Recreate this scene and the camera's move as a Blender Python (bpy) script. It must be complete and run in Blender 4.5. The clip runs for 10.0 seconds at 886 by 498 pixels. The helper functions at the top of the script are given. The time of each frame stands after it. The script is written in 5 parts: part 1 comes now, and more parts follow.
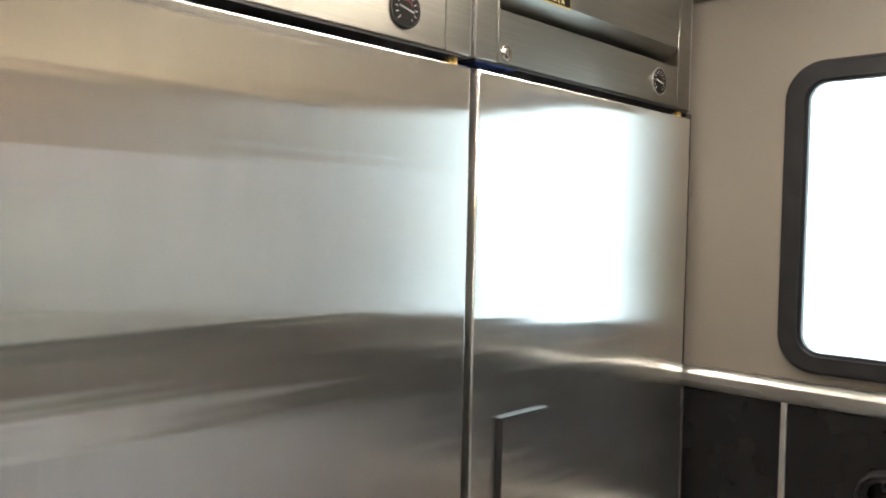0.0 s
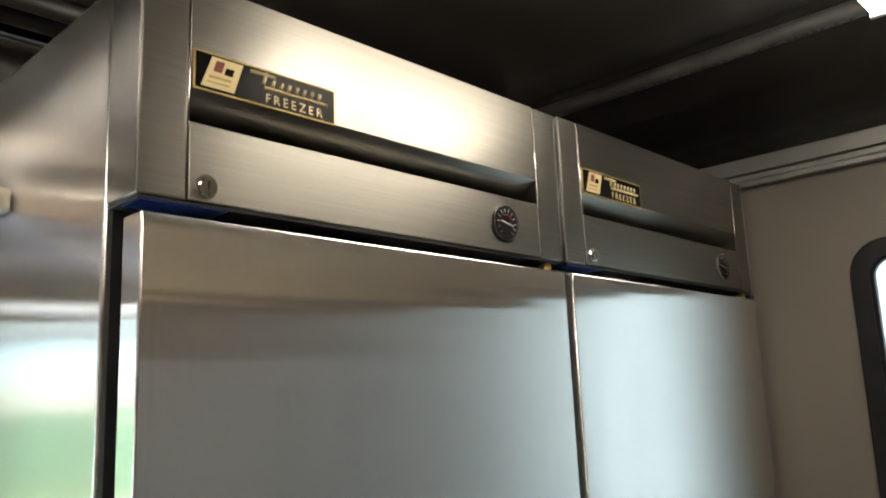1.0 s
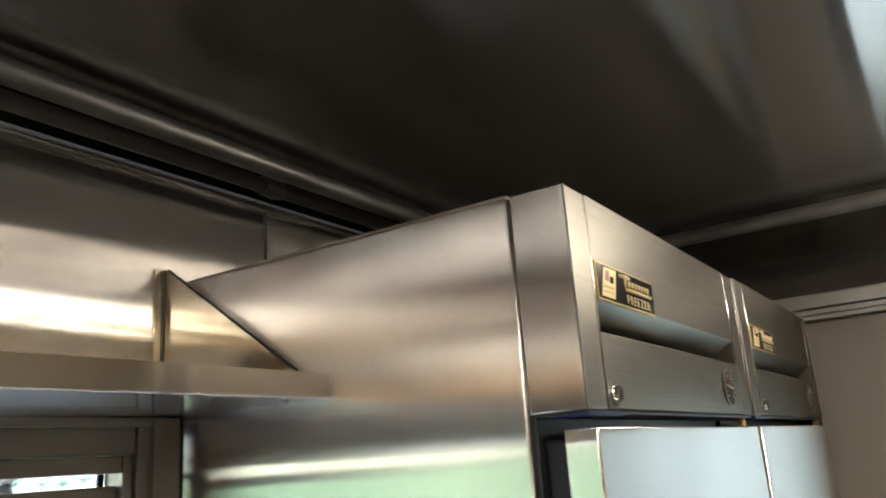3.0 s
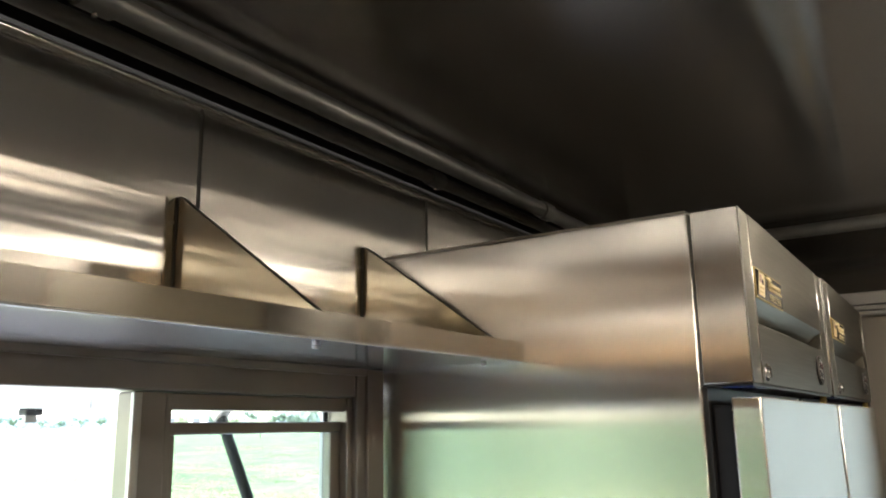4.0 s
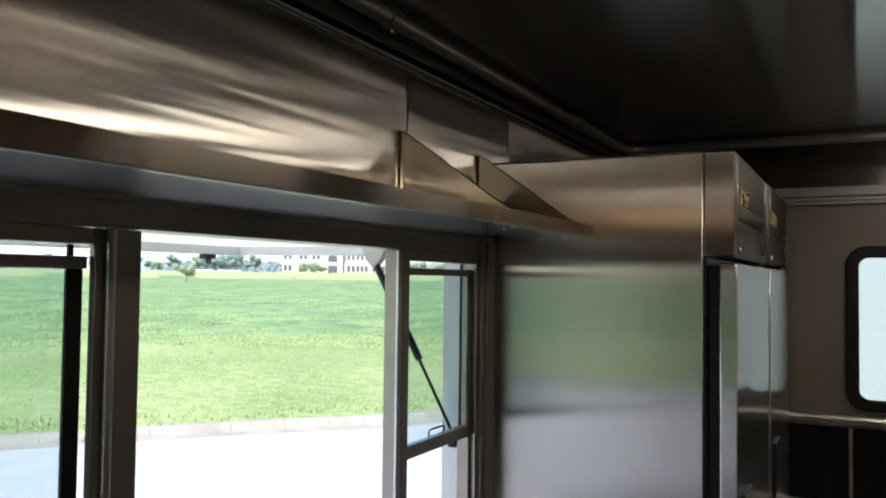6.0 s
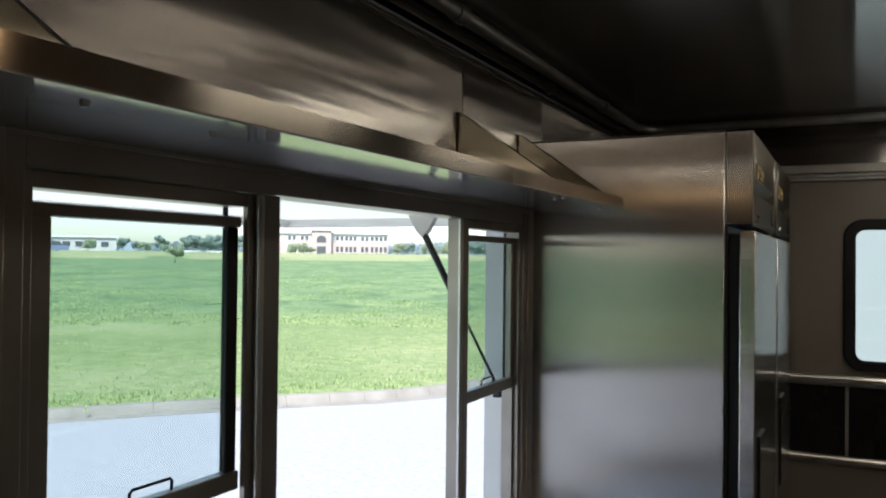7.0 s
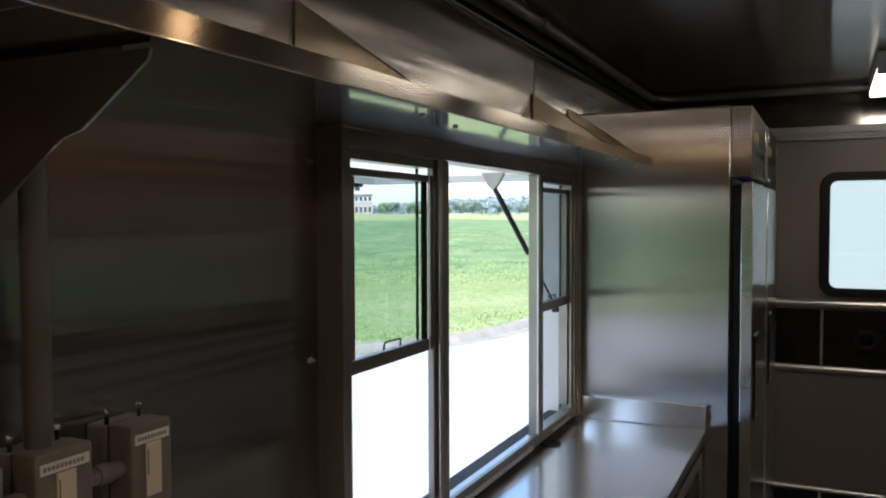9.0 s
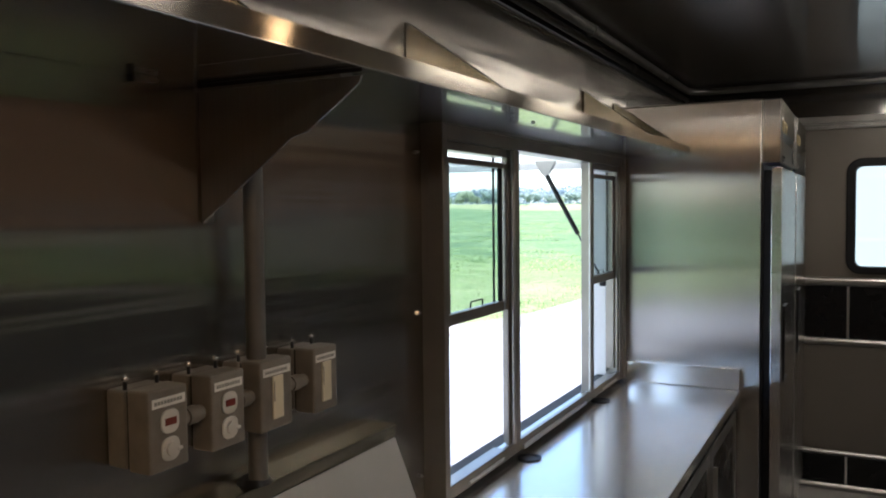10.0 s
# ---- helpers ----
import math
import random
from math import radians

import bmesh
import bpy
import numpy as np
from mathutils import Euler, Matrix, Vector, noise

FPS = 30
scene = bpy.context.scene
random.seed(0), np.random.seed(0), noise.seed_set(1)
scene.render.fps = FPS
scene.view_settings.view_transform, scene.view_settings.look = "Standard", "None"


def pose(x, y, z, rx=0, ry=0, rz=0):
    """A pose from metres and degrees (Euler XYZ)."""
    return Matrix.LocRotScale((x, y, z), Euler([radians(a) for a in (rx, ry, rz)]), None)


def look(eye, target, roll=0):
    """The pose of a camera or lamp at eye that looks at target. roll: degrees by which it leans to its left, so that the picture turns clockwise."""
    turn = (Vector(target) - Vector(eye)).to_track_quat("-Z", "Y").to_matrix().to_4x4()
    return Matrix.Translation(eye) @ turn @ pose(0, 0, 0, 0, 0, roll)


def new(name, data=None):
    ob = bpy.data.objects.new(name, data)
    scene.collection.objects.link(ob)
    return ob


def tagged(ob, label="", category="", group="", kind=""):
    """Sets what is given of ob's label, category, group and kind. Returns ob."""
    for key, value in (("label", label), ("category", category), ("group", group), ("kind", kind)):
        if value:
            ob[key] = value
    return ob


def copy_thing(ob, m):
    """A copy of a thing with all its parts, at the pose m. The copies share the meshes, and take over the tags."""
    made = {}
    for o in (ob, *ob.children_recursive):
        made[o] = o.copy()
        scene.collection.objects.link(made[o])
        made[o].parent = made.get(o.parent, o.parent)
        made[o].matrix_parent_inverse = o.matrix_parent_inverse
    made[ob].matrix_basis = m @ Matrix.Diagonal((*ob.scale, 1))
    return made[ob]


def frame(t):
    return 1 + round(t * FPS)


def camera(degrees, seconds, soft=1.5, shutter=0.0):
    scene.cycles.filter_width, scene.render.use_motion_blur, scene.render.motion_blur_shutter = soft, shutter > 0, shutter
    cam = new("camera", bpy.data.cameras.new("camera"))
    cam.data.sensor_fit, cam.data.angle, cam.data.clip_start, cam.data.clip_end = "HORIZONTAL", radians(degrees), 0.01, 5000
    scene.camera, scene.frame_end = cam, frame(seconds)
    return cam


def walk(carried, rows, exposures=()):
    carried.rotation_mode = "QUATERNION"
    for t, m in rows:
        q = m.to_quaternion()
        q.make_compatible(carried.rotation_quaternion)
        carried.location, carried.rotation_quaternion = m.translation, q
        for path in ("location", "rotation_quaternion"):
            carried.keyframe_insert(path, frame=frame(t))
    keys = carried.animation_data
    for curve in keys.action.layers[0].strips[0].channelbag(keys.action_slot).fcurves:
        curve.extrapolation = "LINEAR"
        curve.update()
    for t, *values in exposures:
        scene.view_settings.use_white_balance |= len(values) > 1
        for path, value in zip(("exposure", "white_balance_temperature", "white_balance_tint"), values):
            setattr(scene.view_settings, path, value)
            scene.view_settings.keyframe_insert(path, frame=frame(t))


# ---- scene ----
cam = camera(57.7, 10.0, 2.0)
PATH = [
    (0, (1.451, -0.215, 1.501), (0.074, 1.234, 1.438), 1.3),
    (0.5, (1.399, -0.266, 1.52), (0.036, 1.189, 1.674), -1.5),
    (1, (1.356, -0.334, 1.544), (0.003, 1.091, 1.919), -2.4),
    (1.5, (1.297, -0.417, 1.579), (-0.011, 0.998, 2.115), -1.0),
    (2, (1.192, -0.506, 1.615), (-0.013, 0.947, 2.274), -1.7),
    (2.5, (1.058, -0.617, 1.658), (-0.023, 0.967, 2.227), -4.0),
    (3, (0.966, -0.758, 1.708), (-0.068, 0.873, 2.226), -4.3),
    (3.2, (0.941, -0.833, 1.705), (-0.174, 0.744, 2.227), -2.4),
    (4.3, (0.862, -1.203, 1.697), (-0.147, 0.488, 2.048), -0.1),
    (4.5, (0.856, -1.275, 1.691), (-0.092, 0.463, 1.974), -0.4),
    (5, (0.887, -1.473, 1.692), (0.011, 0.322, 1.803), -0.8),
    (5.5, (0.914, -1.663, 1.686), (0.005, 0.117, 1.77), 0.4),
    (5.7, (0.911, -1.778, 1.694), (-0.017, -0.008, 1.773), 0.7),
    (7, (0.857, -2.181, 1.652), (-0.042, -0.394, 1.678), 0.6),
    (7.5, (0.911, -2.346, 1.637), (-0.053, -0.594, 1.607), 0.0),
    (8, (0.892, -2.544, 1.63), (-0.101, -0.808, 1.584), -0.4),
    (8.5, (0.856, -2.721, 1.618), (-0.044, -0.936, 1.561), -0.2),
    (9, (0.876, -2.911, 1.612), (0.014, -1.108, 1.536), -0.2),
    (9.5, (0.918, -3.106, 1.59), (0.021, -1.32, 1.496), -0.3),
    (10, (0.919, -3.286, 1.586), (-0.006, -1.515, 1.488), -0.6),
]
EXPOSURES = [(0.0, 4.1, 6000, 10), (0.5, 3.12, 6150, 10), (1.0, 2.7, 6050, 10), (2.0, 2.55, 6100, 9.5), (2.5, 2.78, 6020, 9.5), (3.0, 3.0, 6100, 10.5), (4.5, 2.52, 6320, 10), (5.0, 1.88, 6300, 10), (5.5, 1.5, 6250, 10.5), (7.0, 1.08, 6150, 10.5), (8.0, 0.97, 6050, 10.5), (9.0, 1.28, 5950, 10.5), (10.0, 1.75, 5850, 12)]
walk(cam, [(t, look(eye, target, roll)) for t, eye, target, roll in PATH], EXPOSURES)

# ---------------------------------------------------------------- light
SUN_EL, SUN_AZ = radians(55), radians(162)
world = bpy.data.worlds.new("world")
scene.world = world
world.use_nodes = True
wn = world.node_tree
sky = wn.nodes.new("ShaderNodeTexSky")
sky.sky_type = "NISHITA"
sky.sun_disc = False
sky.sun_elevation, sky.sun_rotation = SUN_EL, SUN_AZ
sky.air_density, sky.dust_density, sky.ozone_density = 1.0, 1.2, 1.0
wn.nodes["Background"].inputs["Strength"].default_value = 0.15
wn.links.new(sky.outputs["Color"], wn.nodes["Background"].inputs["Color"])
sun_data = bpy.data.lights.new("sun", "SUN")
sun_data.energy, sun_data.angle, sun_data.color = 4.2, radians(4), (1.0, 0.96, 0.9)
sun = new("sun", sun_data)
sun.matrix_world = look((0, 0, 0), (-math.sin(SUN_AZ) * math.cos(SUN_EL), -math.cos(SUN_AZ) * math.cos(SUN_EL), -math.sin(SUN_EL)))
LAMP_GLOW = 4.0        # diffusers of the ceiling lamps
PANE_GLOW = 0.42         # bright sky behind the small end window

# ---------------------------------------------------------------- materials
def mat(name, base, rough=0.5, metal=0.0, spec=0.5):
    m = bpy.data.materials.new(name)
    m.use_nodes = True
    b = m.node_tree.nodes["Principled BSDF"]
    b.inputs["Base Color"].default_value = (*base, 1)
    b.inputs["Roughness"].default_value = rough
    b.inputs["Metallic"].default_value = metal
    b.inputs["Specular IOR Level"].default_value = spec
    return m


def nodes_of(m):
    nt = m.node_tree
    return nt, nt.nodes["Principled BSDF"]


def noise_tex(nt, scale, stretch=(1, 1, 1), detail=3.0, coord="Object"):
    tc = nt.nodes.new("ShaderNodeTexCoord")
    mp = nt.nodes.new("ShaderNodeMapping")
    mp.inputs["Scale"].default_value = stretch
    n = nt.nodes.new("ShaderNodeTexNoise")
    n.inputs["Scale"].default_value, n.inputs["Detail"].default_value = scale, detail
    nt.links.new(tc.outputs[coord], mp.inputs["Vector"])
    nt.links.new(mp.outputs["Vector"], n.inputs["Vector"])
    return n.outputs["Fac"]


def ramp(nt, fac, stops):
    r = nt.nodes.new("ShaderNodeValToRGB")
    el = r.color_ramp.elements
    for i, (p, c) in enumerate(stops):
        e = el[i] if i < 2 else el.new(p)
        e.position, e.color = p, (*c, 1) if len(c) == 3 else c
    nt.links.new(fac, r.inputs["Fac"])
    return r.outputs["Color"]


def bump(nt, b, height, strength, distance):
    n = nt.nodes.new("ShaderNodeBump")
    n.inputs["Strength"].default_value, n.inputs["Distance"].default_value = strength, distance
    nt.links.new(height, n.inputs["Height"])
    if b.inputs["Normal"].is_linked:
        nt.links.new(b.inputs["Normal"].links[0].from_socket, n.inputs["Normal"])
    nt.links.new(n.outputs["Normal"], b.inputs["Normal"])


def varied(name, c0, c1, scale, rough=0.6, bump_s=0.0, bump_d=0.002, stretch=(1, 1, 1), fine=None, metal=0.0, r0=None):
    """Colour between two tones by a coarse noise, with a fine relief."""
    m = mat(name, c0, rough, metal)
    nt, b = nodes_of(m)
    f = noise_tex(nt, scale, stretch, 5)
    nt.links.new(ramp(nt, f, [(0.3, c0), (0.7, c1)]), b.inputs["Base Color"])
    if r0 is not None:
        nt.links.new(ramp(nt, noise_tex(nt, scale * 2.7, stretch, 4), [(0.3, (r0,) * 3), (0.7, (rough,) * 3)]), b.inputs["Roughness"])
    if bump_s:
        bump(nt, b, noise_tex(nt, fine or scale * 12, stretch, 4), bump_s, bump_d)
    return m


def steel(name, tone, across, along, wave=0.0, wave_scale=2.5, grain=(1, 1, 0.02), tint=(1, 0.985, 0.96), wave_stretch=(1, 1, 1), smudge=0.12, ripple=0.0, each=False, haze=0.0, haze_rough=0.5, axis="Z"):
    """Brushed stainless sheet. across and along: how widely it scatters sideways and upwards; haze: the share of a dull second gloss."""
    m = mat(name, tuple(tone * c for c in tint), 0.3, 1.0)
    nt, b = nodes_of(m)
    gl = nt.nodes.new("ShaderNodeBsdfAnisotropic")
    gl.distribution = "MULTI_GGX"
    rough = (across * along) ** 0.25
    lean = math.sqrt(min(across, along) / max(across, along)) - 1
    gl.inputs["Anisotropy"].default_value = lean if across > along else -lean
    if across != along:
        tg = nt.nodes.new("ShaderNodeTangent")
        tg.direction_type, tg.axis = "RADIAL", axis
        nt.links.new(tg.outputs["Tangent"], gl.inputs["Tangent"])
    # faint smudges and wiped streaks in the gloss, fine grain in the tone
    s = noise_tex(nt, 4, (1, 1, 0.5), 4.0)
    nt.links.new(ramp(nt, s, [(0.3, (rough * (1 - smudge),) * 3), (0.7, (rough * (1 + smudge),) * 3)]), gl.inputs["Roughness"])
    g = noise_tex(nt, 300, grain, 2)
    t0, t1 = tuple(tone * 0.94 * c for c in tint), tuple(min(tone * 1.04 * c, 1) for c in tint)
    tones = ramp(nt, g, [(0.3, t0), (0.7, t1)])
    nt.links.new(tones, gl.inputs["Color"])
    nt.links.new(tones, b.inputs["Base Color"])
    b.inputs["Roughness"].default_value = haze_rough
    if wave:
        fac = noise_tex(nt, wave_scale, wave_stretch, 1.0)
        if each:
            # every sheet buckles in its own way
            info = nt.nodes.new("ShaderNodeObjectInfo")
            sc = nt.nodes.new("ShaderNodeMath")
            sc.operation = "MULTIPLY"
            sc.inputs[1].default_value = 9.0
            nt.links.new(info.outputs["Random"], sc.inputs[0])
            nt.links.new(sc.outputs[0], fac.node.inputs["Vector"].links[0].from_node.inputs["Location"])
        bump(nt, gl, fac, 1.0, wave)
    if ripple:
        bump(nt, gl, noise_tex(nt, 5.0, (0.1, 0.1, 4.0), 2.0), 1.0, ripple)
    if gl.inputs["Normal"].is_linked:
        nt.links.new(gl.inputs["Normal"].links[0].from_socket, b.inputs["Normal"])
    mx = nt.nodes.new("ShaderNodeMixShader")
    mx.inputs["Fac"].default_value = haze
    nt.links.new(gl.outputs["BSDF"], mx.inputs[1])
    nt.links.new(b.outputs["BSDF"], mx.inputs[2])
    nt.links.new(mx.outputs["Shader"], nt.nodes["Material Output"].inputs["Surface"])
    return m


STEEL_BODY = steel("brushed_steel_cabinet", 0.72, 0.26, 0.008, 0.0012, 1.2, wave_stretch=(1.6, 0.6, 1.6), haze=0.12, haze_rough=0.33, tint=(1, 0.975, 0.94))
STEEL_DOOR = steel("brushed_steel_door", 0.84, 0.18, 0.007, 0.004, 1.1, wave_stretch=(0.35, 0.35, 3.0), ripple=0.0012, haze=0.14, haze_rough=0.30)
# cabinet steel in a darker tone, for the header's side alone
STEEL_SIDE_TONE = steel("brushed_steel_side_tone", 0.46, 0.22, 0.010, haze=0.08, haze_rough=0.33)
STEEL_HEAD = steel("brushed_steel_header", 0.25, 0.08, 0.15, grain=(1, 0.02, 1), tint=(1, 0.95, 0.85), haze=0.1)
STEEL_WALL = steel("stainless_wall_sheet", 0.50, 0.20, 0.007, 0.009, 1.3, wave_stretch=(0.3, 0.3, 4.0), each=True, ripple=0.001, haze=0.055, haze_rough=0.28, tint=(1, 0.97, 0.92))
STEEL_SHELF = steel("stainless_shelf_sheet", 0.66, 0.006, 0.006, 0.0012, 2.0, grain=(1, 0.02, 1), haze=0.16, haze_rough=0.5)
STEEL_LIP = steel("stainless_shelf_lip", 0.42, 0.008, 0.05, 0.0005, 3.0, grain=(1, 0.02, 1), tint=(1, 0.94, 0.84), haze=0.06)
# the warm lamp glow reflected in the gussets is tinted into this steel
STEEL_GUSSET = steel("warm_tinted_steel", 0.50, 0.010, 0.010, 0.0006, 2.0, tint=(1, 0.92, 0.74), haze=0.14, haze_rough=0.45)
STEEL_BRACKET = steel("dark_steel_plate", 0.40, 0.012, 0.012, 0.0006, 2.0, haze=0.4, haze_rough=0.45)
STEEL_TOP = steel("stainless_worktop", 0.84, 0.03, 0.03, 0.001, 2.0, grain=(1, 0.02, 1), haze=0.2)
STEEL_STRIP = steel("polished_steel_strip", 0.28, 0.02, 0.02, 0.004, 2.0, haze=0.06)
STEEL_CEIL = steel("polished_ceiling_sheet", 0.47, 0.085, 0.004, 0.012, 0.9, wave_stretch=(1, 0.6, 1), tint=(1, 0.965, 0.935), haze=0.12, haze_rough=0.45, axis="X")
SATIN = varied("satin_steel", (0.52, 0.53, 0.52), (0.60, 0.60, 0.59), 5, 0.5, 0.05, 0.0004, metal=0.55, fine=200)
CHROME = mat("chrome", (0.75, 0.75, 0.74), 0.08, 1.0)
ALU = varied("bronze_window_aluminium", (0.25, 0.23, 0.21), (0.325, 0.30, 0.275), 6, 0.28, 0.05, 0.0005, metal=0.75, fine=300)
ALU_BRIGHT = varied("mill_aluminium", (0.55, 0.55, 0.55), (0.66, 0.66, 0.65), 8, 0.34, 0.05, 0.0005, metal=1.0, fine=300)
ALU_DULL = varied("dull_aluminium_trim", (0.30, 0.295, 0.285), (0.37, 0.365, 0.355), 8, 0.5, 0.05, 0.0005, metal=0.7, fine=300)
SEALANT = varied("dark_wall_core", (0.03, 0.03, 0.03), (0.05, 0.05, 0.05), 8, 0.7)
RAIL = varied("rub_rail_aluminium", (0.40, 0.395, 0.38), (0.48, 0.475, 0.46), 8, 0.32, 0.05, 0.0005, metal=1.0, fine=300)
CONDUIT = varied("galvanised_conduit", (0.16, 0.16, 0.155), (0.23, 0.23, 0.223), 14, 0.38, 0.1, 0.0004, metal=0.7)
CONDUIT_GREY = varied("grey_conduit", (0.085, 0.08, 0.076), (0.12, 0.114, 0.108), 14, 0.45)
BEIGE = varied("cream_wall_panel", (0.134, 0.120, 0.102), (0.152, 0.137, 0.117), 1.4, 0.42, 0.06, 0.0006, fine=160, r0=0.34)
# tones of unseen sheets that steer reflections and bounced light
CREAM = varied("unseen_pale_cream", (0.78, 0.66, 0.43), (0.84, 0.72, 0.49), 2.0, 0.4, 0.05, 0.0006, fine=120)
GREY_PANEL = varied("unseen_pale_grey", (0.40, 0.41, 0.44), (0.46, 0.47, 0.50), 2.0, 0.4, 0.05, 0.0006, fine=120)
BROWN = varied("unseen_brown", (0.16, 0.082, 0.04), (0.20, 0.105, 0.054), 2.0, 0.4, 0.05, 0.0006, fine=120)
UMBER = varied("unseen_dark_brown", (0.05, 0.034, 0.024), (0.07, 0.05, 0.036), 2.0, 0.4, 0.05, 0.0006, fine=120)
TAUPE = varied("unseen_taupe", (0.19, 0.165, 0.13), (0.24, 0.21, 0.17), 2.0, 0.4, 0.05, 0.0006, fine=120)
TAN = varied("unseen_tan", (0.36, 0.25, 0.135), (0.42, 0.30, 0.165), 2.0, 0.4, 0.05, 0.0006, fine=120)
BLACK_PANEL = varied("black_wall_panel", (0.005, 0.005, 0.006), (0.009, 0.009, 0.010), 3, 0.30, 0.05, 0.0006, fine=120, r0=0.22)
nodes_of(BLACK_PANEL)[1].inputs["Specular IOR Level"].default_value = 0.3
RUBBER = varied("black_rubber", (0.006, 0.006, 0.008), (0.012, 0.012, 0.014), 20, 0.5, 0.1, 0.0005)
nodes_of(RUBBER)[1].inputs["Specular IOR Level"].default_value = 0.25
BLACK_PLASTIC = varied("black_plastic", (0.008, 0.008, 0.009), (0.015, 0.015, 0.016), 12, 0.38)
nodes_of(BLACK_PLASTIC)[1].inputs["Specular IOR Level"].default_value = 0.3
BLACK_GLOSS = mat("black_enamel", (0.007, 0.0065, 0.006), 0.2, 0.0, 0.04)
PALE_GOLD = mat("pale_gold", (0.66, 0.54, 0.29), 0.55, 0.35)
OLD_GOLD = mat("dull_gold", (0.42, 0.31, 0.11), 0.52, 0.5)
GREY_INK = mat("grey_print", (0.22, 0.22, 0.21), 0.5)
GOLD = mat("gold_foil", (0.60, 0.42, 0.15), 0.4, 0.9)
BLUE_FILM = mat("blue_film", (0.01, 0.03, 0.16), 0.25)
RED = mat("red_plastic", (0.16, 0.02, 0.012), 0.35)
WHITE_PLASTIC = varied("white_plastic", (0.50, 0.49, 0.46), (0.58, 0.57, 0.54), 9, 0.4)
IVORY = varied("ivory_plastic", (0.62, 0.56, 0.42), (0.68, 0.62, 0.48), 9, 0.42)
LABEL_TAPE = varied("white_label_tape", (0.66, 0.65, 0.62), (0.74, 0.73, 0.70), 30, 0.5)
INK = mat("dark_print", (0.05, 0.05, 0.05), 0.5)
BOX_GREY = varied("grey_cast_metal", (0.145, 0.13, 0.112), (0.185, 0.168, 0.146), 40, 0.5, 0.3, 0.0006, fine=500)
WHITE_PAINT = varied("white_painted_metal", (0.74, 0.74, 0.73), (0.80, 0.80, 0.79), 4, 0.4)
AWNING = varied("translucent_white_panel", (0.78, 0.79, 0.75), (0.83, 0.84, 0.80), 4, 0.4)
an, ab = nodes_of(AWNING)
atl, amx = an.nodes.new("ShaderNodeBsdfTranslucent"), an.nodes.new("ShaderNodeMixShader")
atl.inputs["Color"].default_value = (0.84, 0.85, 0.80, 1)
amx.inputs["Fac"].default_value = 0.55
an.links.new(ab.outputs["BSDF"], amx.inputs[1])
an.links.new(atl.outputs["BSDF"], amx.inputs[2])
an.links.new(amx.outputs["Shader"], an.nodes["Material Output"].inputs["Surface"])
LAMP_BODY = varied("grey_lamp_body", (0.55, 0.55, 0.56), (0.6, 0.6, 0.61), 6, 0.4)
FLOOR = varied("grey_rubber_floor", (0.24, 0.24, 0.242), (0.30, 0.30, 0.302), 5, 0.5, 0.3, 0.002, fine=60)
DIAL = mat("dial_face", (0.010, 0.009, 0.009), 0.6, 0.0, 0.05)


def emitter(name, colour, strength):
    m = mat(name, (0.8, 0.8, 0.8), 0.5)
    nt, b = nodes_of(m)
    b.inputs["Emission Color"].default_value = (*colour, 1)
    b.inputs["Emission Strength"].default_value = strength
    return m


LAMP = emitter("lamp_diffuser", (1.0, 0.86, 0.66), LAMP_GLOW)
AMBER_LAMP = emitter("amber_dome", (1.0, 0.62, 0.30), LAMP_GLOW)
AMBER_STRIP = emitter("amber_diffuser", (1.0, 0.65, 0.33), LAMP_GLOW * 1.9)
SKY_CARD = emitter("bright_sky", (0.93, 0.97, 1.0), PANE_GLOW)
nodes_of(SKY_CARD)[1].inputs["Base Color"].default_value = (0, 0, 0, 1)


def glass_mat(name, tint):
    m = mat(name, tint, 0.02)
    nt, b = nodes_of(m)
    tr = nt.nodes.new("ShaderNodeBsdfTransparent")
    tr.inputs["Color"].default_value = (*tint, 1)
    gl = nt.nodes.new("ShaderNodeBsdfGlossy")
    gl.inputs["Roughness"].default_value = 0.02
    lw = nt.nodes.new("ShaderNodeLayerWeight")
    lw.inputs["Blend"].default_value = 0.5
    pw = nt.nodes.new("ShaderNodeMath")
    pw.operation = "POWER"
    pw.inputs[1].default_value = 5.0
    nt.links.new(lw.outputs["Facing"], pw.inputs[0])
    fr = nt.nodes.new("ShaderNodeMath")
    fr.operation = "MULTIPLY_ADD"
    fr.inputs[1].default_value, fr.inputs[2].default_value = 0.8, 0.03
    nt.links.new(pw.outputs[0], fr.inputs[0])
    mx = nt.nodes.new("ShaderNodeMixShader")
    nt.links.new(fr.outputs[0], mx.inputs["Fac"])
    nt.links.new(tr.outputs["BSDF"], mx.inputs[1])
    nt.links.new(gl.outputs["BSDF"], mx.inputs[2])
    nt.links.new(mx.outputs["Shader"], nt.nodes["Material Output"].inputs["Surface"])
    return m


GLASS = glass_mat("window_glass", (0.86, 0.92, 0.90))
SASH_GLASS = glass_mat("sash_glass", (0.80, 0.86, 0.86))
TINTED = glass_mat("tinted_glass", (0.33, 0.335, 0.30))

# ---------------------------------------------------------------- mesh helpers
def add_box(bm, x0, x1, y0, y1, z0, z1, bev=0.0, seg=2):
    m = Matrix.Translation(((x0 + x1) / 2, (y0 + y1) / 2, (z0 + z1) / 2)) @ Matrix.Diagonal((x1 - x0, y1 - y0, z1 - z0, 1))
    vs = bmesh.ops.create_cube(bm, size=1, matrix=m)["verts"]
    if bev:
        es = list({e for v in vs for e in v.link_edges})
        bmesh.ops.bevel(bm, geom=es, offset=bev, segments=seg, affect="EDGES", profile=0.5)
    return bm


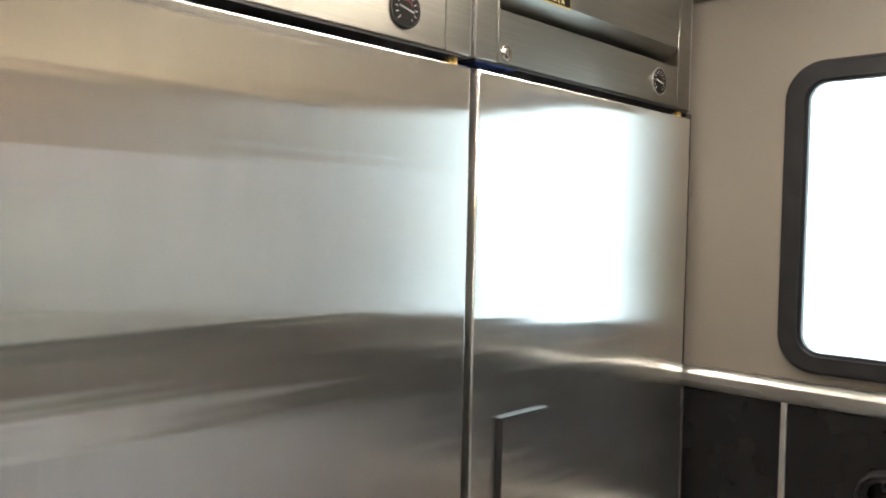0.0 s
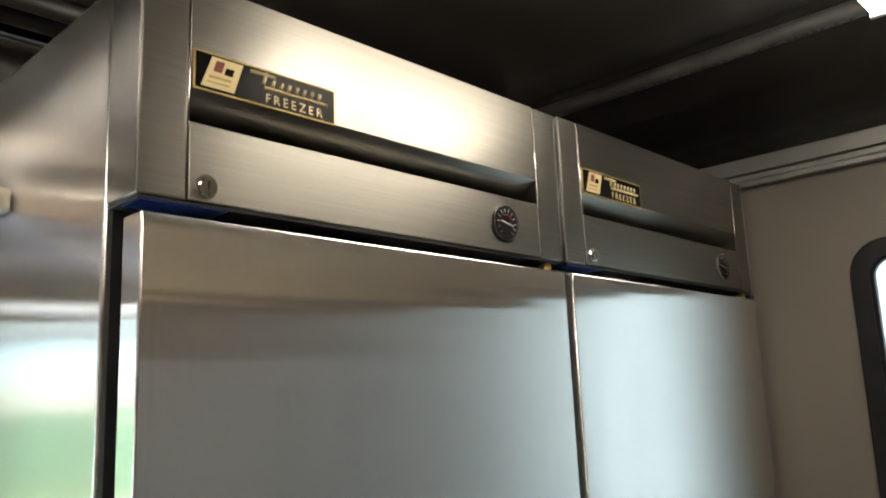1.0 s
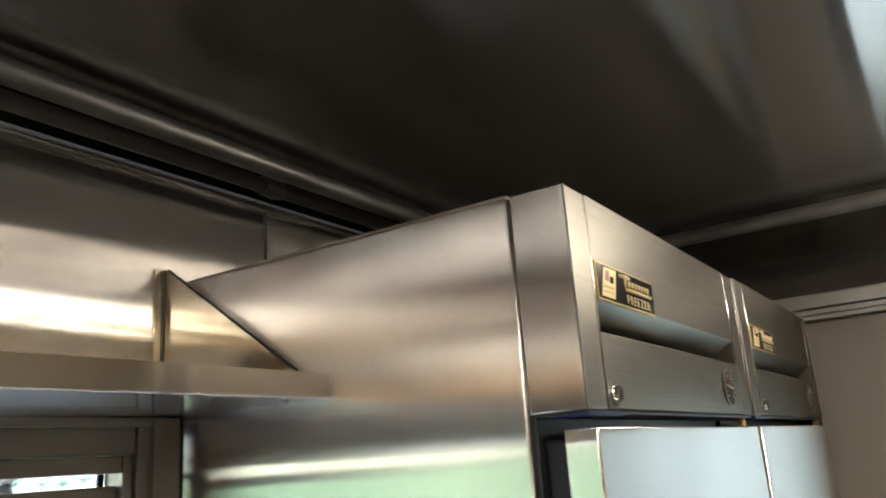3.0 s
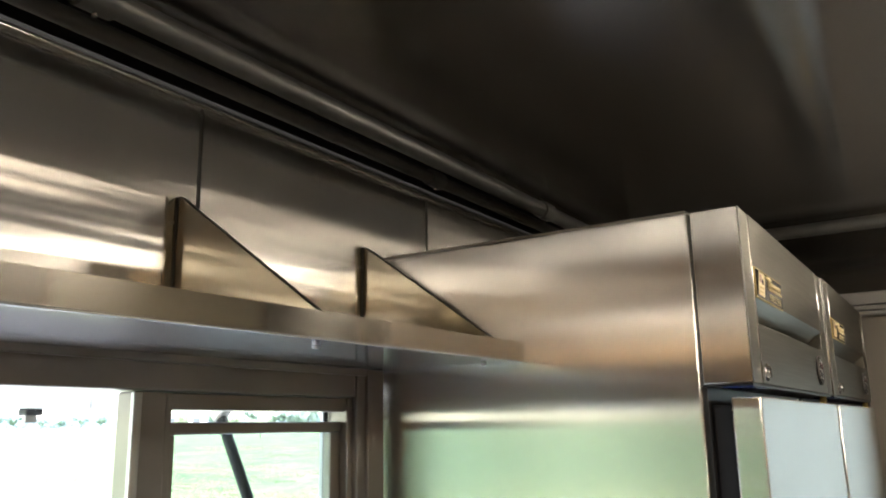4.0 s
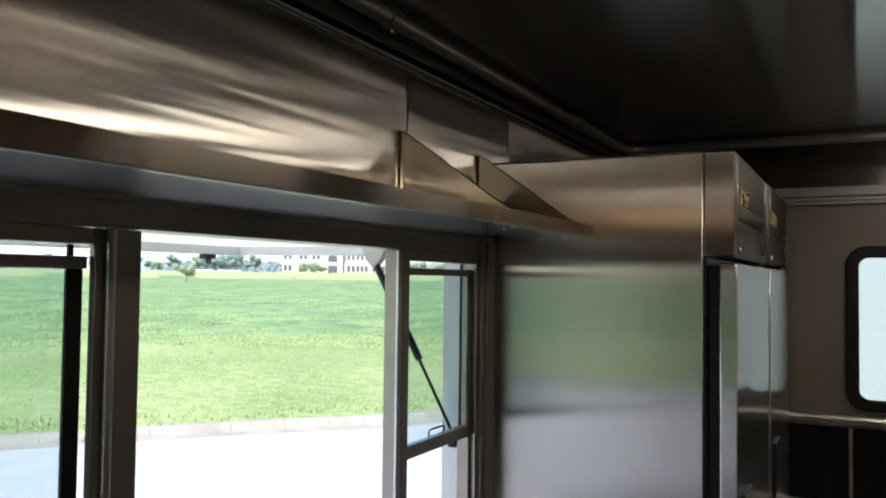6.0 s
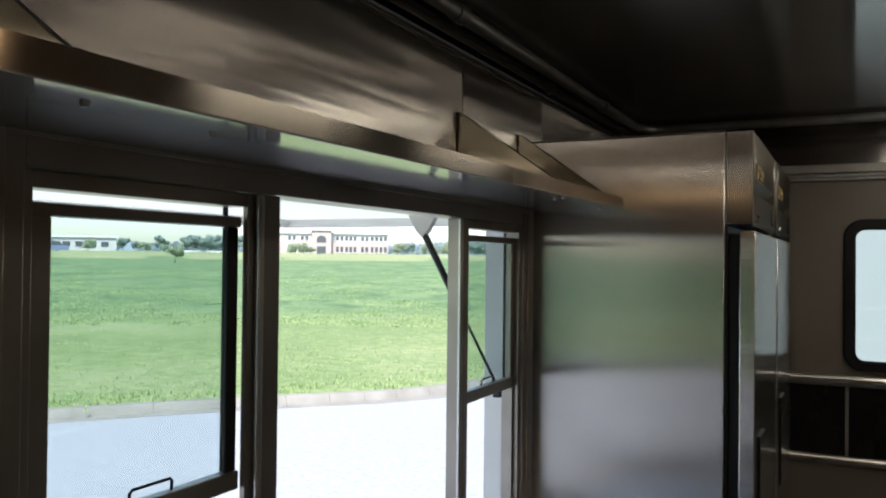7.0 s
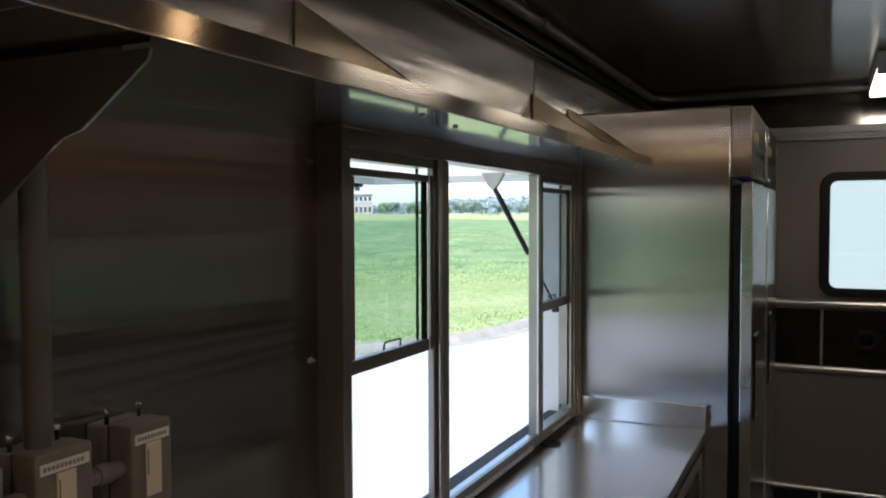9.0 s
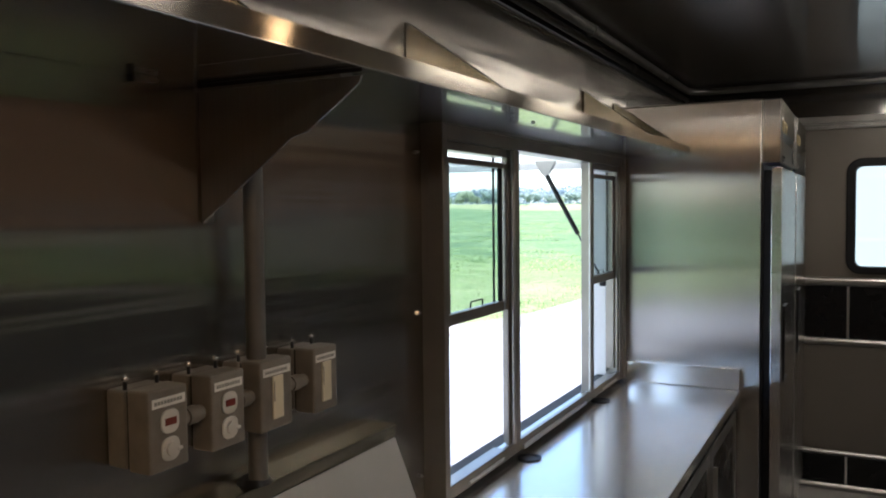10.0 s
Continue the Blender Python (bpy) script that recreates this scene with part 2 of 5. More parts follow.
def box(x0, x1, y0, y1, z0, z1, bev=0.0, seg=2):
    return add_box(bmesh.new(), x0, x1, y0, y1, z0, z1, bev, seg)


def add_cyl(bm, p0, p1, r, seg=20, r1=None):
    p0, p1 = Vector(p0), Vector(p1)
    q = (p1 - p0).to_track_quat("Z", "Y").to_matrix().to_4x4()
    bmesh.ops.create_cone(bm, cap_ends=True, segments=seg, radius1=r, radius2=r if r1 is None else r1, depth=(p1 - p0).length, matrix=Matrix.Translation((p0 + p1) / 2) @ q)
    return bm


def cyl(p0, p1, r, seg=20, r1=None):
    return add_cyl(bmesh.new(), p0, p1, r, seg, r1)


def add_prism(bm, pts, axis, a, b, bev=0.0):
    """A closed outline in the two other axes (in x, y, z order), pushed from a to b along the axis."""
    def put(p, c):
        v = list(p)
        v.insert("xyz".index(axis), c)
        return v
    lo = [bm.verts.new(put(p, a)) for p in pts]
    hi = [bm.verts.new(put(p, b)) for p in pts]
    fs = [bm.faces.new(lo), bm.faces.new(list(reversed(hi)))]
    n = len(pts)
    for i in range(n):
        fs.append(bm.faces.new((lo[i], hi[i], hi[(i + 1) % n], lo[(i + 1) % n])))
    bmesh.ops.recalc_face_normals(bm, faces=fs)
    if bev:
        bmesh.ops.bevel(bm, geom=list({e for f in fs for e in f.edges}), offset=bev, segments=1, affect="EDGES")
    return bm


def prism(pts, axis, a, b, bev=0.0):
    return add_prism(bmesh.new(), pts, axis, a, b, bev)


def add_tube(bm, pts, r, seg=14):
    """A round tube along a polyline."""
    pts = [Vector(p) for p in pts]
    rings, up = [], None
    for i, p in enumerate(pts):
        d = (pts[min(i + 1, len(pts) - 1)] - pts[max(i - 1, 0)]).normalized()
        if up is None:
            up = d.orthogonal().normalized()
        up = (up - d * up.dot(d)).normalized()
        side = d.cross(up)
        rings.append([bm.verts.new(p + r * (math.cos(2 * math.pi * k / seg) * up + math.sin(2 * math.pi * k / seg) * side)) for k in range(seg)])
    for a, b in zip(rings, rings[1:]):
        for k in range(seg):
            bm.faces.new((a[k], a[(k + 1) % seg], b[(k + 1) % seg], b[k]))
    bm.faces.new(list(reversed(rings[0])))
    bm.faces.new(rings[-1])
    return bm


def rounded(y0, y1, z0, z1, r, n=8):
    out = []
    for cy, cz, a0 in ((y1 - r, z1 - r, 0), (y0 + r, z1 - r, 90), (y0 + r, z0 + r, 180), (y1 - r, z0 + r, 270)):
        for k in range(n + 1):
            a = radians(a0 + 90 * k / n)
            out.append((cy + r * math.cos(a), cz + r * math.sin(a)))
    return out


def ring_prism(bm, outer, inner, axis, a, b):
    """A frame between two outlines with the same count of points."""
    def put(p, c):
        v = list(p)
        v.insert("xyz".index(axis), c)
        return v
    n = len(outer)
    q = [[bm.verts.new(put(p, c)) for p in o] for o, c in ((outer, a), (outer, b), (inner, b), (inner, a))]
    fs = []
    for i in range(n):
        j = (i + 1) % n
        for k in range(4):
            A, B = q[k], q[(k + 1) % 4]
            fs.append(bm.faces.new((A[i], A[j], B[j], B[i])))
    bmesh.ops.recalc_face_normals(bm, faces=fs)
    return bm


def mesh_of(name, bm, material, smooth=True):
    me = bpy.data.meshes.new(name)
    bm.to_mesh(me)
    bm.free()
    if smooth and me.polygons:
        me.shade_smooth()
        me.set_sharp_from_angle(angle=radians(28))
        for p in me.polygons:
            if max(abs(c) for c in p.normal) > 0.9995 or len(p.vertices) > 4:
                p.use_smooth = False
    me.materials.append(material)
    return me


def part(name, bm, material, parent=None, label="", smooth=True):
    ob = new(name, mesh_of(name, bm, material, smooth))
    if parent is not None:
        ob.parent = parent
    if label:
        ob["label"] = label
    return ob


def thing(name, label, category, group="", at=(0, 0, 0)):
    ob = new(name)
    ob.location = at
    ob.empty_display_size = 0.1
    return tagged(ob, label, category, group)


def structure(name, bm, material, label, category, smooth=True):
    return tagged(part(name, bm, material, None, "", smooth), label, category, "", "structure")


# ---------------------------------------------------------------- the room
CEIL, W_R, Y_END, Y_REAR = 2.212, 2.30, 1.404, -4.6
structure("floor", box(-0.06, W_R + 0.06, Y_REAR - 0.06, Y_END + 0.06, -0.08, 0.0), FLOOR, "grey textured rubber floor of the trailer", "floor")
structure("ceiling", box(-0.06, W_R + 0.06, Y_REAR - 0.06, Y_END + 0.06, CEIL, CEIL + 0.06), STEEL_CEIL, "dark polished stainless steel ceiling with wavy reflections", "ceiling")
RY0, RY1, RZ0, RZ1 = -1.65, -0.38, 1.215, 1.60
bm = bmesh.new()
for y0, y1, z0, z1 in ((Y_REAR, RY0, 0, CEIL), (RY1, Y_END, 0, CEIL), (RY0, RY1, RZ1, CEIL), (RY0, RY1, 0, RZ0)):
    add_box(bm, W_R, W_R + 0.06, y0, y1, z0, z1)
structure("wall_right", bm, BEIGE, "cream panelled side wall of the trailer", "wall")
# unseen rear wall; its dark tone cuts light bounced onto the outlet boxes
structure("wall_rear", box(-0.06, W_R + 0.06, Y_REAR - 0.06, Y_REAR, 0, CEIL), UMBER, "unseen rear wall of the trailer, dark brown to cut bounced light", "wall")

# black bands and bright rails run round the side and rear walls too
RAILS = ((1.163, 1.209, 0.02), (0.851, 0.887, 0.018), (0.262, 0.289, 0.018), (0.075, 0.110, 0.018))
def rail_outline(c, sgn, z0, z1, d):
    return [(c, z0), (c - sgn * d * 0.4, z0), (c - sgn * d, z0 + (z1 - z0) * 0.35), (c - sgn * d, z1 - (z1 - z0) * 0.3), (c - sgn * d * 0.5, z1), (c, z1)]
wall_r = bpy.data.objects["wall_right"]
wall_b = bpy.data.objects["wall_rear"]
for k in range(5):
    y0 = Y_REAR + 0.01 + k * 1.19
    for z0, z1 in ((0.95, 1.07) if k < 4 else (1.10, 1.16), (0.14, 0.22)):
        part("black_panel", box(W_R - 0.004, W_R - 0.0005, y0, y0 + 1.178, z0, z1, 0.001, 1), BLACK_PANEL, wall_r, "glossy black wall panel")
for z0, z1 in ((0.888, 1.162), (0.111, 0.261)):
    part("black_panel", box(0.70, W_R - 0.03, Y_REAR + 0.0005, Y_REAR + 0.004, z0, z1, 0.001, 1), BLACK_PANEL, wall_b, "glossy black wall panel")
for z0, z1, d in RAILS:
    part("rub_rail", prism(rail_outline(W_R - 0.0005, 1, z0, z1, d), "y", Y_REAR + 0.03, Y_END - 0.03, 0.0015), ALU_BRIGHT, wall_r, "bright aluminium rub rail")
    part("rub_rail", prism(rail_outline(Y_REAR + 0.0005, -1, z0, z1, d), "x", 0.70, W_R - 0.03, 0.0015), ALU_BRIGHT, wall_b, "bright aluminium rub rail")

# unseen tan sheet, added to put a gold band into the freezer side's reflection
part("tan_panel", box(0.01, W_R - 0.03, Y_REAR + 0.0005, Y_REAR + 0.004, 1.90, 2.19, 0.001, 1), TAN, wall_b, "unseen tan sheet added for the gold band in the freezer side")
# unseen black strip, added to darken what the serving wall reflects up here
part("cove_cover", prism([(W_R - 0.0005, 2.105), (W_R - 0.012, 2.105), (W_R - 0.16, 2.20), (W_R - 0.16, 2.211), (W_R - 0.0005, 2.211)], "y", Y_REAR + 0.03, 0.40), BLACK_PANEL, wall_r, "unseen black strip added to darken the top of the side wall in reflections")
# unseen brown sheets, added to tint what the serving wall reflects
for y0, y1, z0, z1 in ((Y_REAR + 0.01, RY0 - 0.03, 1.215, 2.10), (RY0 - 0.026, 0.40, RZ1 + 0.024, 2.10)):
    part("brown_panel", box(W_R - 0.004, W_R - 0.0005, y0, y1, z0, z1, 0.001, 1), BROWN, wall_r, "unseen brown sheet added to tint reflections in the serving wall")

# unseen dark sheet, added to dim the reflection beside the tinted window
part("umber_panel", box(W_R - 0.004, W_R - 0.0005, RY1 + 0.03, 0.40, 1.215, RZ1 + 0.02, 0.001, 1), UMBER, wall_r, "unseen dark brown sheet added to dim reflections in the serving wall")
# unseen grey, taupe and cream sheets, added to tune the freezer doors' reflections
for z0, z1 in ((0.292, 0.848), (1.212, 1.706)):
    part("grey_panel", box(W_R - 0.004, W_R - 0.0005, 0.404, Y_END - 0.03, z0, z1, 0.001, 1), GREY_PANEL, wall_r, "unseen pale grey sheet added to lighten reflections in the freezer doors")
part("brown_panel", box(W_R - 0.004, W_R - 0.0005, 0.404, Y_END - 0.03, 1.71, 1.906, 0.001, 1), TAUPE, wall_r, "unseen taupe sheet added for a darker band in the freezer doors")
part("cream_panel", box(W_R - 0.004, W_R - 0.0005, 0.404, Y_END - 0.03, 1.91, 2.20, 0.001, 1), CREAM, wall_r, "unseen cream sheet added to lighten reflections in the freezer doors")
rwin = tagged(thing("window_3", "dark tinted window in the far side wall", "window"), kind="structure")
bm = bmesh.new()
ring_prism(bm, rounded(RY0 - 0.02, RY1 + 0.02, RZ0 - 0.02, RZ1 + 0.02, 0.03), rounded(RY0 + 0.02, RY1 - 0.02, RZ0 + 0.02, RZ1 - 0.02, 0.03), "x", W_R - 0.018, W_R - 0.001)
part("window_frame", bm, RUBBER, rwin, "black rubber frame")
part("pane", box(W_R + 0.01, W_R + 0.014, RY0 + 0.002, RY1 - 0.002, RZ0 + 0.002, RZ1 - 0.002), TINTED, rwin, "dark tinted pane").visible_shadow = False

# serving wall with its opening
WY0, WY1, WZ0, WZ1 = -1.625, -0.030, 0.892, 1.780
bm = bmesh.new()
add_box(bm, -0.06, -0.003, Y_REAR, WY0, 0, CEIL)
add_box(bm, -0.06, -0.003, WY1, Y_END, 0, CEIL)
add_box(bm, -0.06, -0.003, WY0, WY1, WZ1, CEIL)
add_box(bm, -0.06, -0.003, WY0, WY1, 0, WZ0)
wall_w = structure("wall_window", bm, SEALANT, "stainless clad serving wall with a wide window opening", "wall")
for y0, y1, z0, z1 in ((Y_REAR, -3.02, 0, 2.15), (-3.014, WY0 - 0.004, 0, 1.811), (-3.014, -0.378, 1.813, 2.15), (WY0 - 0.002, WY1 + 0.004, 1.789, 1.811), (-0.372, 0.197, 1.813, 2.15), (0.203, Y_END, 0, 2.15),
                       (WY1 + 0.006, 0.197, 0, 1.811), (WY0 + 0.003, WY1 - 0.003, 0, 0.885)):
    part("steel_panel", box(-0.003, 0.0, y0, y1, z0, z1, 0.001, 1), STEEL_WALL, wall_w, "wavy brushed stainless wall sheet")
# cove sheet coloured black for its dark reflection, and the bright cap strip
part("cove_backing", box(-0.003, 0.004, Y_REAR, Y_END, 2.166, CEIL), BLACK_PLASTIC, wall_w, "black sheet put in for the dark reflection in the cove below the ceiling")
part("cove_strip", prism([(-0.003, 2.1505), (0.0085, 2.1505), (0.0125, 2.1655), (-0.003, 2.1655)], "y", Y_REAR, Y_END), STEEL_SHELF, wall_w, "polished cap strip along the top of the wall")

# end wall with a rounded window, cream panels, black bands and rails
EWX0, EWX1, EWZ0, EWZ1 = 0.875, 1.200, 1.262, 1.795
def framed(x0, x1, z0, z1, y0, y1):
    """A sheet with a rectangular hole for the window."""
    bm = bmesh.new()
    add_box(bm, x0, EWX0, y0, y1, z0, z1)
    add_box(bm, EWX1, x1, y0, y1, z0, z1)
    add_box(bm, EWX0, EWX1, y0, y1, EWZ1, z1)
    add_box(bm, EWX0, EWX1, y0, y1, z0, EWZ0)
    return bm
wall_e = structure("wall_end", framed(-0.06, W_R + 0.06, 0.0, CEIL, Y_END + 0.002, Y_END + 0.05), WHITE_PAINT, "cream and black panelled front wall with a rounded window", "wall")
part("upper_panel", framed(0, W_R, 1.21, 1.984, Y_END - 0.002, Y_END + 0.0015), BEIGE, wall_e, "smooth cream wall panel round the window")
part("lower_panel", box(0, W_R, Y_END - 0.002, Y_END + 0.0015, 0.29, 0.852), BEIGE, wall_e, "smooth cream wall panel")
part("top_panel", box(0, W_R, Y_END - 0.002, Y_END + 0.0015, 2.05, CEIL), STEEL_STRIP, wall_e, "polished steel strip below the ceiling")
for x0, x1 in ((0.0, 0.851), (0.863, 1.62), (1.632, W_R)):
    part("black_panel", box(x0, x1, Y_END - 0.004, Y_END + 0.0015, 0.888, 1.162, 0.001, 1), BLACK_PANEL, wall_e, "glossy black wall panel")
    part("black_panel", box(x0, x1, Y_END - 0.004, Y_END + 0.0015, 0.111, 0.262, 0.001, 1), BLACK_PANEL, wall_e, "glossy black wall panel")
for x in (0.857, 1.626):
    part("joint_strip", box(x - 0.006, x + 0.006, Y_END - 0.008, Y_END + 0.0015, 0.888, 1.162, 0.001, 1), ALU_BRIGHT, wall_e, "narrow bright joint strip")
for z0, z1, d in ((1.163, 1.209, 0.02), (0.851, 0.887, 0.018), (0.262, 0.289, 0.018), (0.075, 0.110, 0.018)):
    part("rub_rail", prism([(Y_END + 0.0015, z0), (Y_END - d * 0.4, z0), (Y_END - d, z0 + (z1 - z0) * 0.35), (Y_END - d, z1 - (z1 - z0) * 0.3), (Y_END - d * 0.5, z1), (Y_END + 0.0015, z1)], "x", 0.0, W_R, 0.0015),
         RAIL, wall_e, "bright aluminium rub rail")
# stepped trim at the top of the end wall
for z0, z1, d in ((1.984, 1.996, 0.024), (1.998, 2.012, 0.016), (2.014, 2.049, 0.022)):
    part("top_trim", box(0.0, W_R, Y_END - d, Y_END + 0.0015, z0, z1, 0.003, 2), ALU_DULL, wall_e, "stepped aluminium trim below the ceiling")

# the rounded window: black rubber frame, pane
win_e = thing("window_2", "rounded window in a black rubber frame, bright outside", "window")
tagged(win_e, kind="structure")
bm = bmesh.new()
o = rounded(EWX0 - 0.033, EWX1 + 0.033, EWZ0 - 0.033, EWZ1 + 0.033, 0.072)
i_ = rounded(EWX0 + 0.012, EWX1 - 0.012, EWZ0 + 0.008, EWZ1 - 0.010, 0.034)
ring_prism(bm, o, i_, "y", Y_END - 0.022, Y_END - 0.0025)
bmesh.ops.bevel(bm, geom=[e for e in bm.edges if abs(e.verts[0].co.y - (Y_END - 0.022)) < 1e-4 and abs(e.verts[1].co.y - (Y_END - 0.022)) < 1e-4 and len(e.link_faces) == 2 and e.calc_face_angle(0) > 0.8], offset=0.007, segments=3, affect="EDGES")
part("window_frame", bm, RUBBER, win_e, "black rubber window frame with rounded corners")
part("pane", prism(rounded(EWX0 + 0.006, EWX1 - 0.006, EWZ0 + 0.006, EWZ1 - 0.006, 0.034), "y", Y_END + 0.004, Y_END + 0.008), GLASS, win_e, "clear window pane").visible_shadow = False
structure("backdrop_sky", box(-0.6, 3.0, 2.20, 2.21, -0.2, 3.4), SKY_CARD, "bright white overcast sky outside the small window", "sky")

# ---------------------------------------------------------------- serving window
win = thing("window_1", "aluminium serving window, two lowered sashes and an open middle", "window")
tagged(win, kind="structure")
FX0, FX1 = -0.008, 0.055
def frame_bar(name, x0, x1, y0, y1, z0, z1, m=ALU, bev=0.003, label=""):
    return part(name, box(x0, x1, y0, y1, z0, z1, bev, 2), m, win, label)

frame_bar("window_frame", FX0, FX1, -1.634, -1.602, 0.888, 1.789)
frame_bar("window_frame", FX0, FX1, -0.086, -0.058, 0.888, 1.789)
frame_bar("window_frame", FX0, FX1 - 0.002, -1.601, -0.087, 1.750, 1.788)
frame_bar("window_sill", 0.038, FX1 - 0.002, -1.601, -0.087, 0.889, 0.922)
frame_bar("sill_pan", FX0, 0.0375, -1.601, -0.087, 0.889, 0.899, ALU_BRIGHT, 0.002, "bright aluminium sill pan")
frame_bar("sill_lip", 0.056, 0.062, -1.150, -0.560, 0.892, 0.906, ALU_BRIGHT, 0.001)
# slim raised bead all round
for y0, y1, z0, z1 in ((-1.640, -1.630, 0.888, 1.795), (-0.066, -0.024, 0.888, 1.795)):
    frame_bar("frame_bead", 0.02, 0.061, y0, y1, z0, z1, ALU, 0.002)
frame_bar("frame_bead", 0.02, 0.060, -1.630, -0.066, 1.784, 1.796, ALU, 0.002)
for y0, y1 in ((-1.212, -1.162), (-0.498, -0.452)):
    frame_bar("mullion", 0.022, FX1 + 0.002, y0, y1, 0.923, 1.749, ALU, 0.003, "vertical aluminium mullion")
    part("mullion_bead", cyl((FX1 + 0.001, y0 + 0.002, 0.925), (FX1 + 0.001, y0 + 0.002, 1.747), 0.0062, 18), ALU_BRIGHT, win, "bright rounded edge bead")

def sash_window(y0, y1, tag):
    """Tracks, a lowered sash with glass and wire pull, and the lower stop of one side window."""
    for a, b in ((y0, y0 + 0.014), (y1 - 0.014, y1)):
        frame_bar("track", 0.036 if tag == "l" and a > y0 else 0.008, 0.047, a, b, 0.923, 1.749, ALU, 0.002)
    for a, b in ((y0 + 0.014, y0 + 0.020), (y1 - 0.022, y1 - 0.014)):
        frame_bar("track_liner", 0.003, 0.0078, a, b, 1.302 if tag == "l" and a > y0 + 0.1 else 0.923, 1.749, BLACK_PLASTIC, 0.001, "black track liner")
    frame_bar("head_track", 0.003, 0.045, y0 + 0.0145, y1 - 0.0145, 1.728, 1.749, ALU, 0.002)
    a, b = y0 + 0.015, y1 - 0.015
    sash = part("sash", add_box(add_box(box(0.016, 0.036, a, b, 1.302, 1.331, 0.003), 0.016, 0.036, a, b, 1.697, 1.713, 0.003), 0.018, 0.034, a, a + (0.033 if tag == "l" else 0.016), 1.331, 1.697, 0.002), ALU, win, "lowered aluminium sash")
    me = bmesh.new()
    slit = 0.005 if tag == "l" else 0.0
    add_box(me, 0.027 if tag == "l" else 0.018, 0.034, b - 0.023 - slit, b - slit, 1.331, 1.697, 0.002)
    part("stile", me, RUBBER if tag == "l" else ALU, sash)
    g = part("pane", box(0.024, 0.028, a + 0.014, b - 0.020 - slit, 1.328, 1.700), SASH_GLASS, sash, "slightly tinted pane")
    g.visible_shadow = False
    c = (a + b) / 2 + (0.016 if tag == "l" else 0.0)
    h0, h1 = c - 0.0365, c + 0.0365
    part("pull", add_tube(bmesh.new(), [(0.026, h0, 1.328), (0.027, h0, 1.344), (0.028, h0 + 0.004, 1.348), (0.028, h1 - 0.004, 1.348), (0.027, h1, 1.344), (0.026, h1, 1.328)], 0.0022, 8), BLACK_PLASTIC, sash, "thin black wire pull")
    # lower stop and sill slot
    if tag == "r":
        frame_bar("lower_stile", 0.003, 0.034, b - 0.012, b, 0.937, 1.300, ALU, 0.001)
    frame_bar("lower_rail", 0.0, 0.03, a, b, 0.8995, 0.912, ALU, 0.002)
    frame_bar("sill_lip", 0.056, 0.060, a + 0.08, b - 0.06, 0.900, 0.908, ALU_BRIGHT, 0.001)

sash_window(-1.601, -1.213, "l")
sash_window(-0.451, -0.087, "r")
for y, z in ((-1.655, 1.345), (-1.655, 1.72), (-1.655, 0.96), (-0.040, 0.955), (-0.040, 1.72)):
    part("bolt", add_cyl(cyl((0.0, y, z), (0.004, y, z), 0.006, 12), (0.004, y, z), (0.009, y, z), 0.004, 12, 0.002), CHROME, win, "bright bolt")
frame_bar("reveal", -0.0595, -0.009, WY1 - 0.012, WY1 - 0.001, 0.8925, 1.7795, WHITE_PAINT, 0.001, "white painted reveal")
# outer jambs of the trailer wall
for y0, y1 in ((-1.700, -1.640), (0.000, 0.060)):
    frame_bar("outer_jamb", -0.10, -0.0605, y0, y1, 0.86, 1.80, WHITE_PAINT, 0.003, "white outer jamb")

# raised awning door and its gas strut
awn = thing("awning_door", "white raised awning door held open by a gas strut", "awning")
part("panel", box(-0.905, -0.10, -1.76, 0.10, 1.785, 1.805, 0.003), AWNING, awn, "white translucent awning panel")
part("edge_frame", box(-0.905, -0.10, 0.07, 0.10, 1.757, 1.7845, 0.003), WHITE_PAINT, awn)
part("edge_frame", box(-0.905, -0.10, -1.76, -1.73, 1.757, 1.7845, 0.003), WHITE_PAINT, awn)
part("edge_frame", box(-0.905, -0.875, -1.729, 0.069, 1.757, 1.7845, 0.003), WHITE_PAINT, awn)
latch = part("latch", box(-0.880, -0.846, -0.104, -0.066, 1.742, 1.7565, 0.003), BLACK_PLASTIC, awn, "small dark latch under the outer edge")
part("latch_tongue", box(-0.868, -0.858, -0.098, -0.072, 1.726, 1.7418, 0.002), ALU, latch)
part("hinge", cyl((-0.105, -1.76, 1.80), (-0.105, 0.10, 1.80), 0.009, 12), ALU, awn)
for dy in (0.0, -1.50):
    strut = thing("gas_strut", "black gas strut between window jamb and awning", "strut", "awning struts")
    top, foot = Vector((-0.263, -0.084 + dy, 1.732)), Vector((-0.014, -0.084 + dy, 1.281))
    mid = foot.lerp(top, 0.44)
    part("cylinder", cyl(mid, top, 0.010, 16), BLACK_PLASTIC, strut, "black strut cylinder")
    part("rod", cyl(foot, mid, 0.0042, 12), BLACK_PLASTIC, strut, "thin dark rod")
    bm = prism([(-0.310, 1.784), (-0.216, 1.784), (-0.243, 1.735), (-0.263, 1.716), (-0.283, 1.735)], "y", -0.096 + dy, -0.072 + dy, 0.002)
    part("mount", bm, WHITE_PLASTIC, strut, "white strut mount")
    part("foot", box(-0.026, -0.004, foot.y - 0.026, foot.y + 0.012, foot.z - 0.012, foot.z + 0.010, 0.003), BLACK_PLASTIC, strut)

# ---------------------------------------------------------------- shelf and brackets
shelf = thing("wall_shelf", "long stainless wall shelf above the serving window", "shelf")
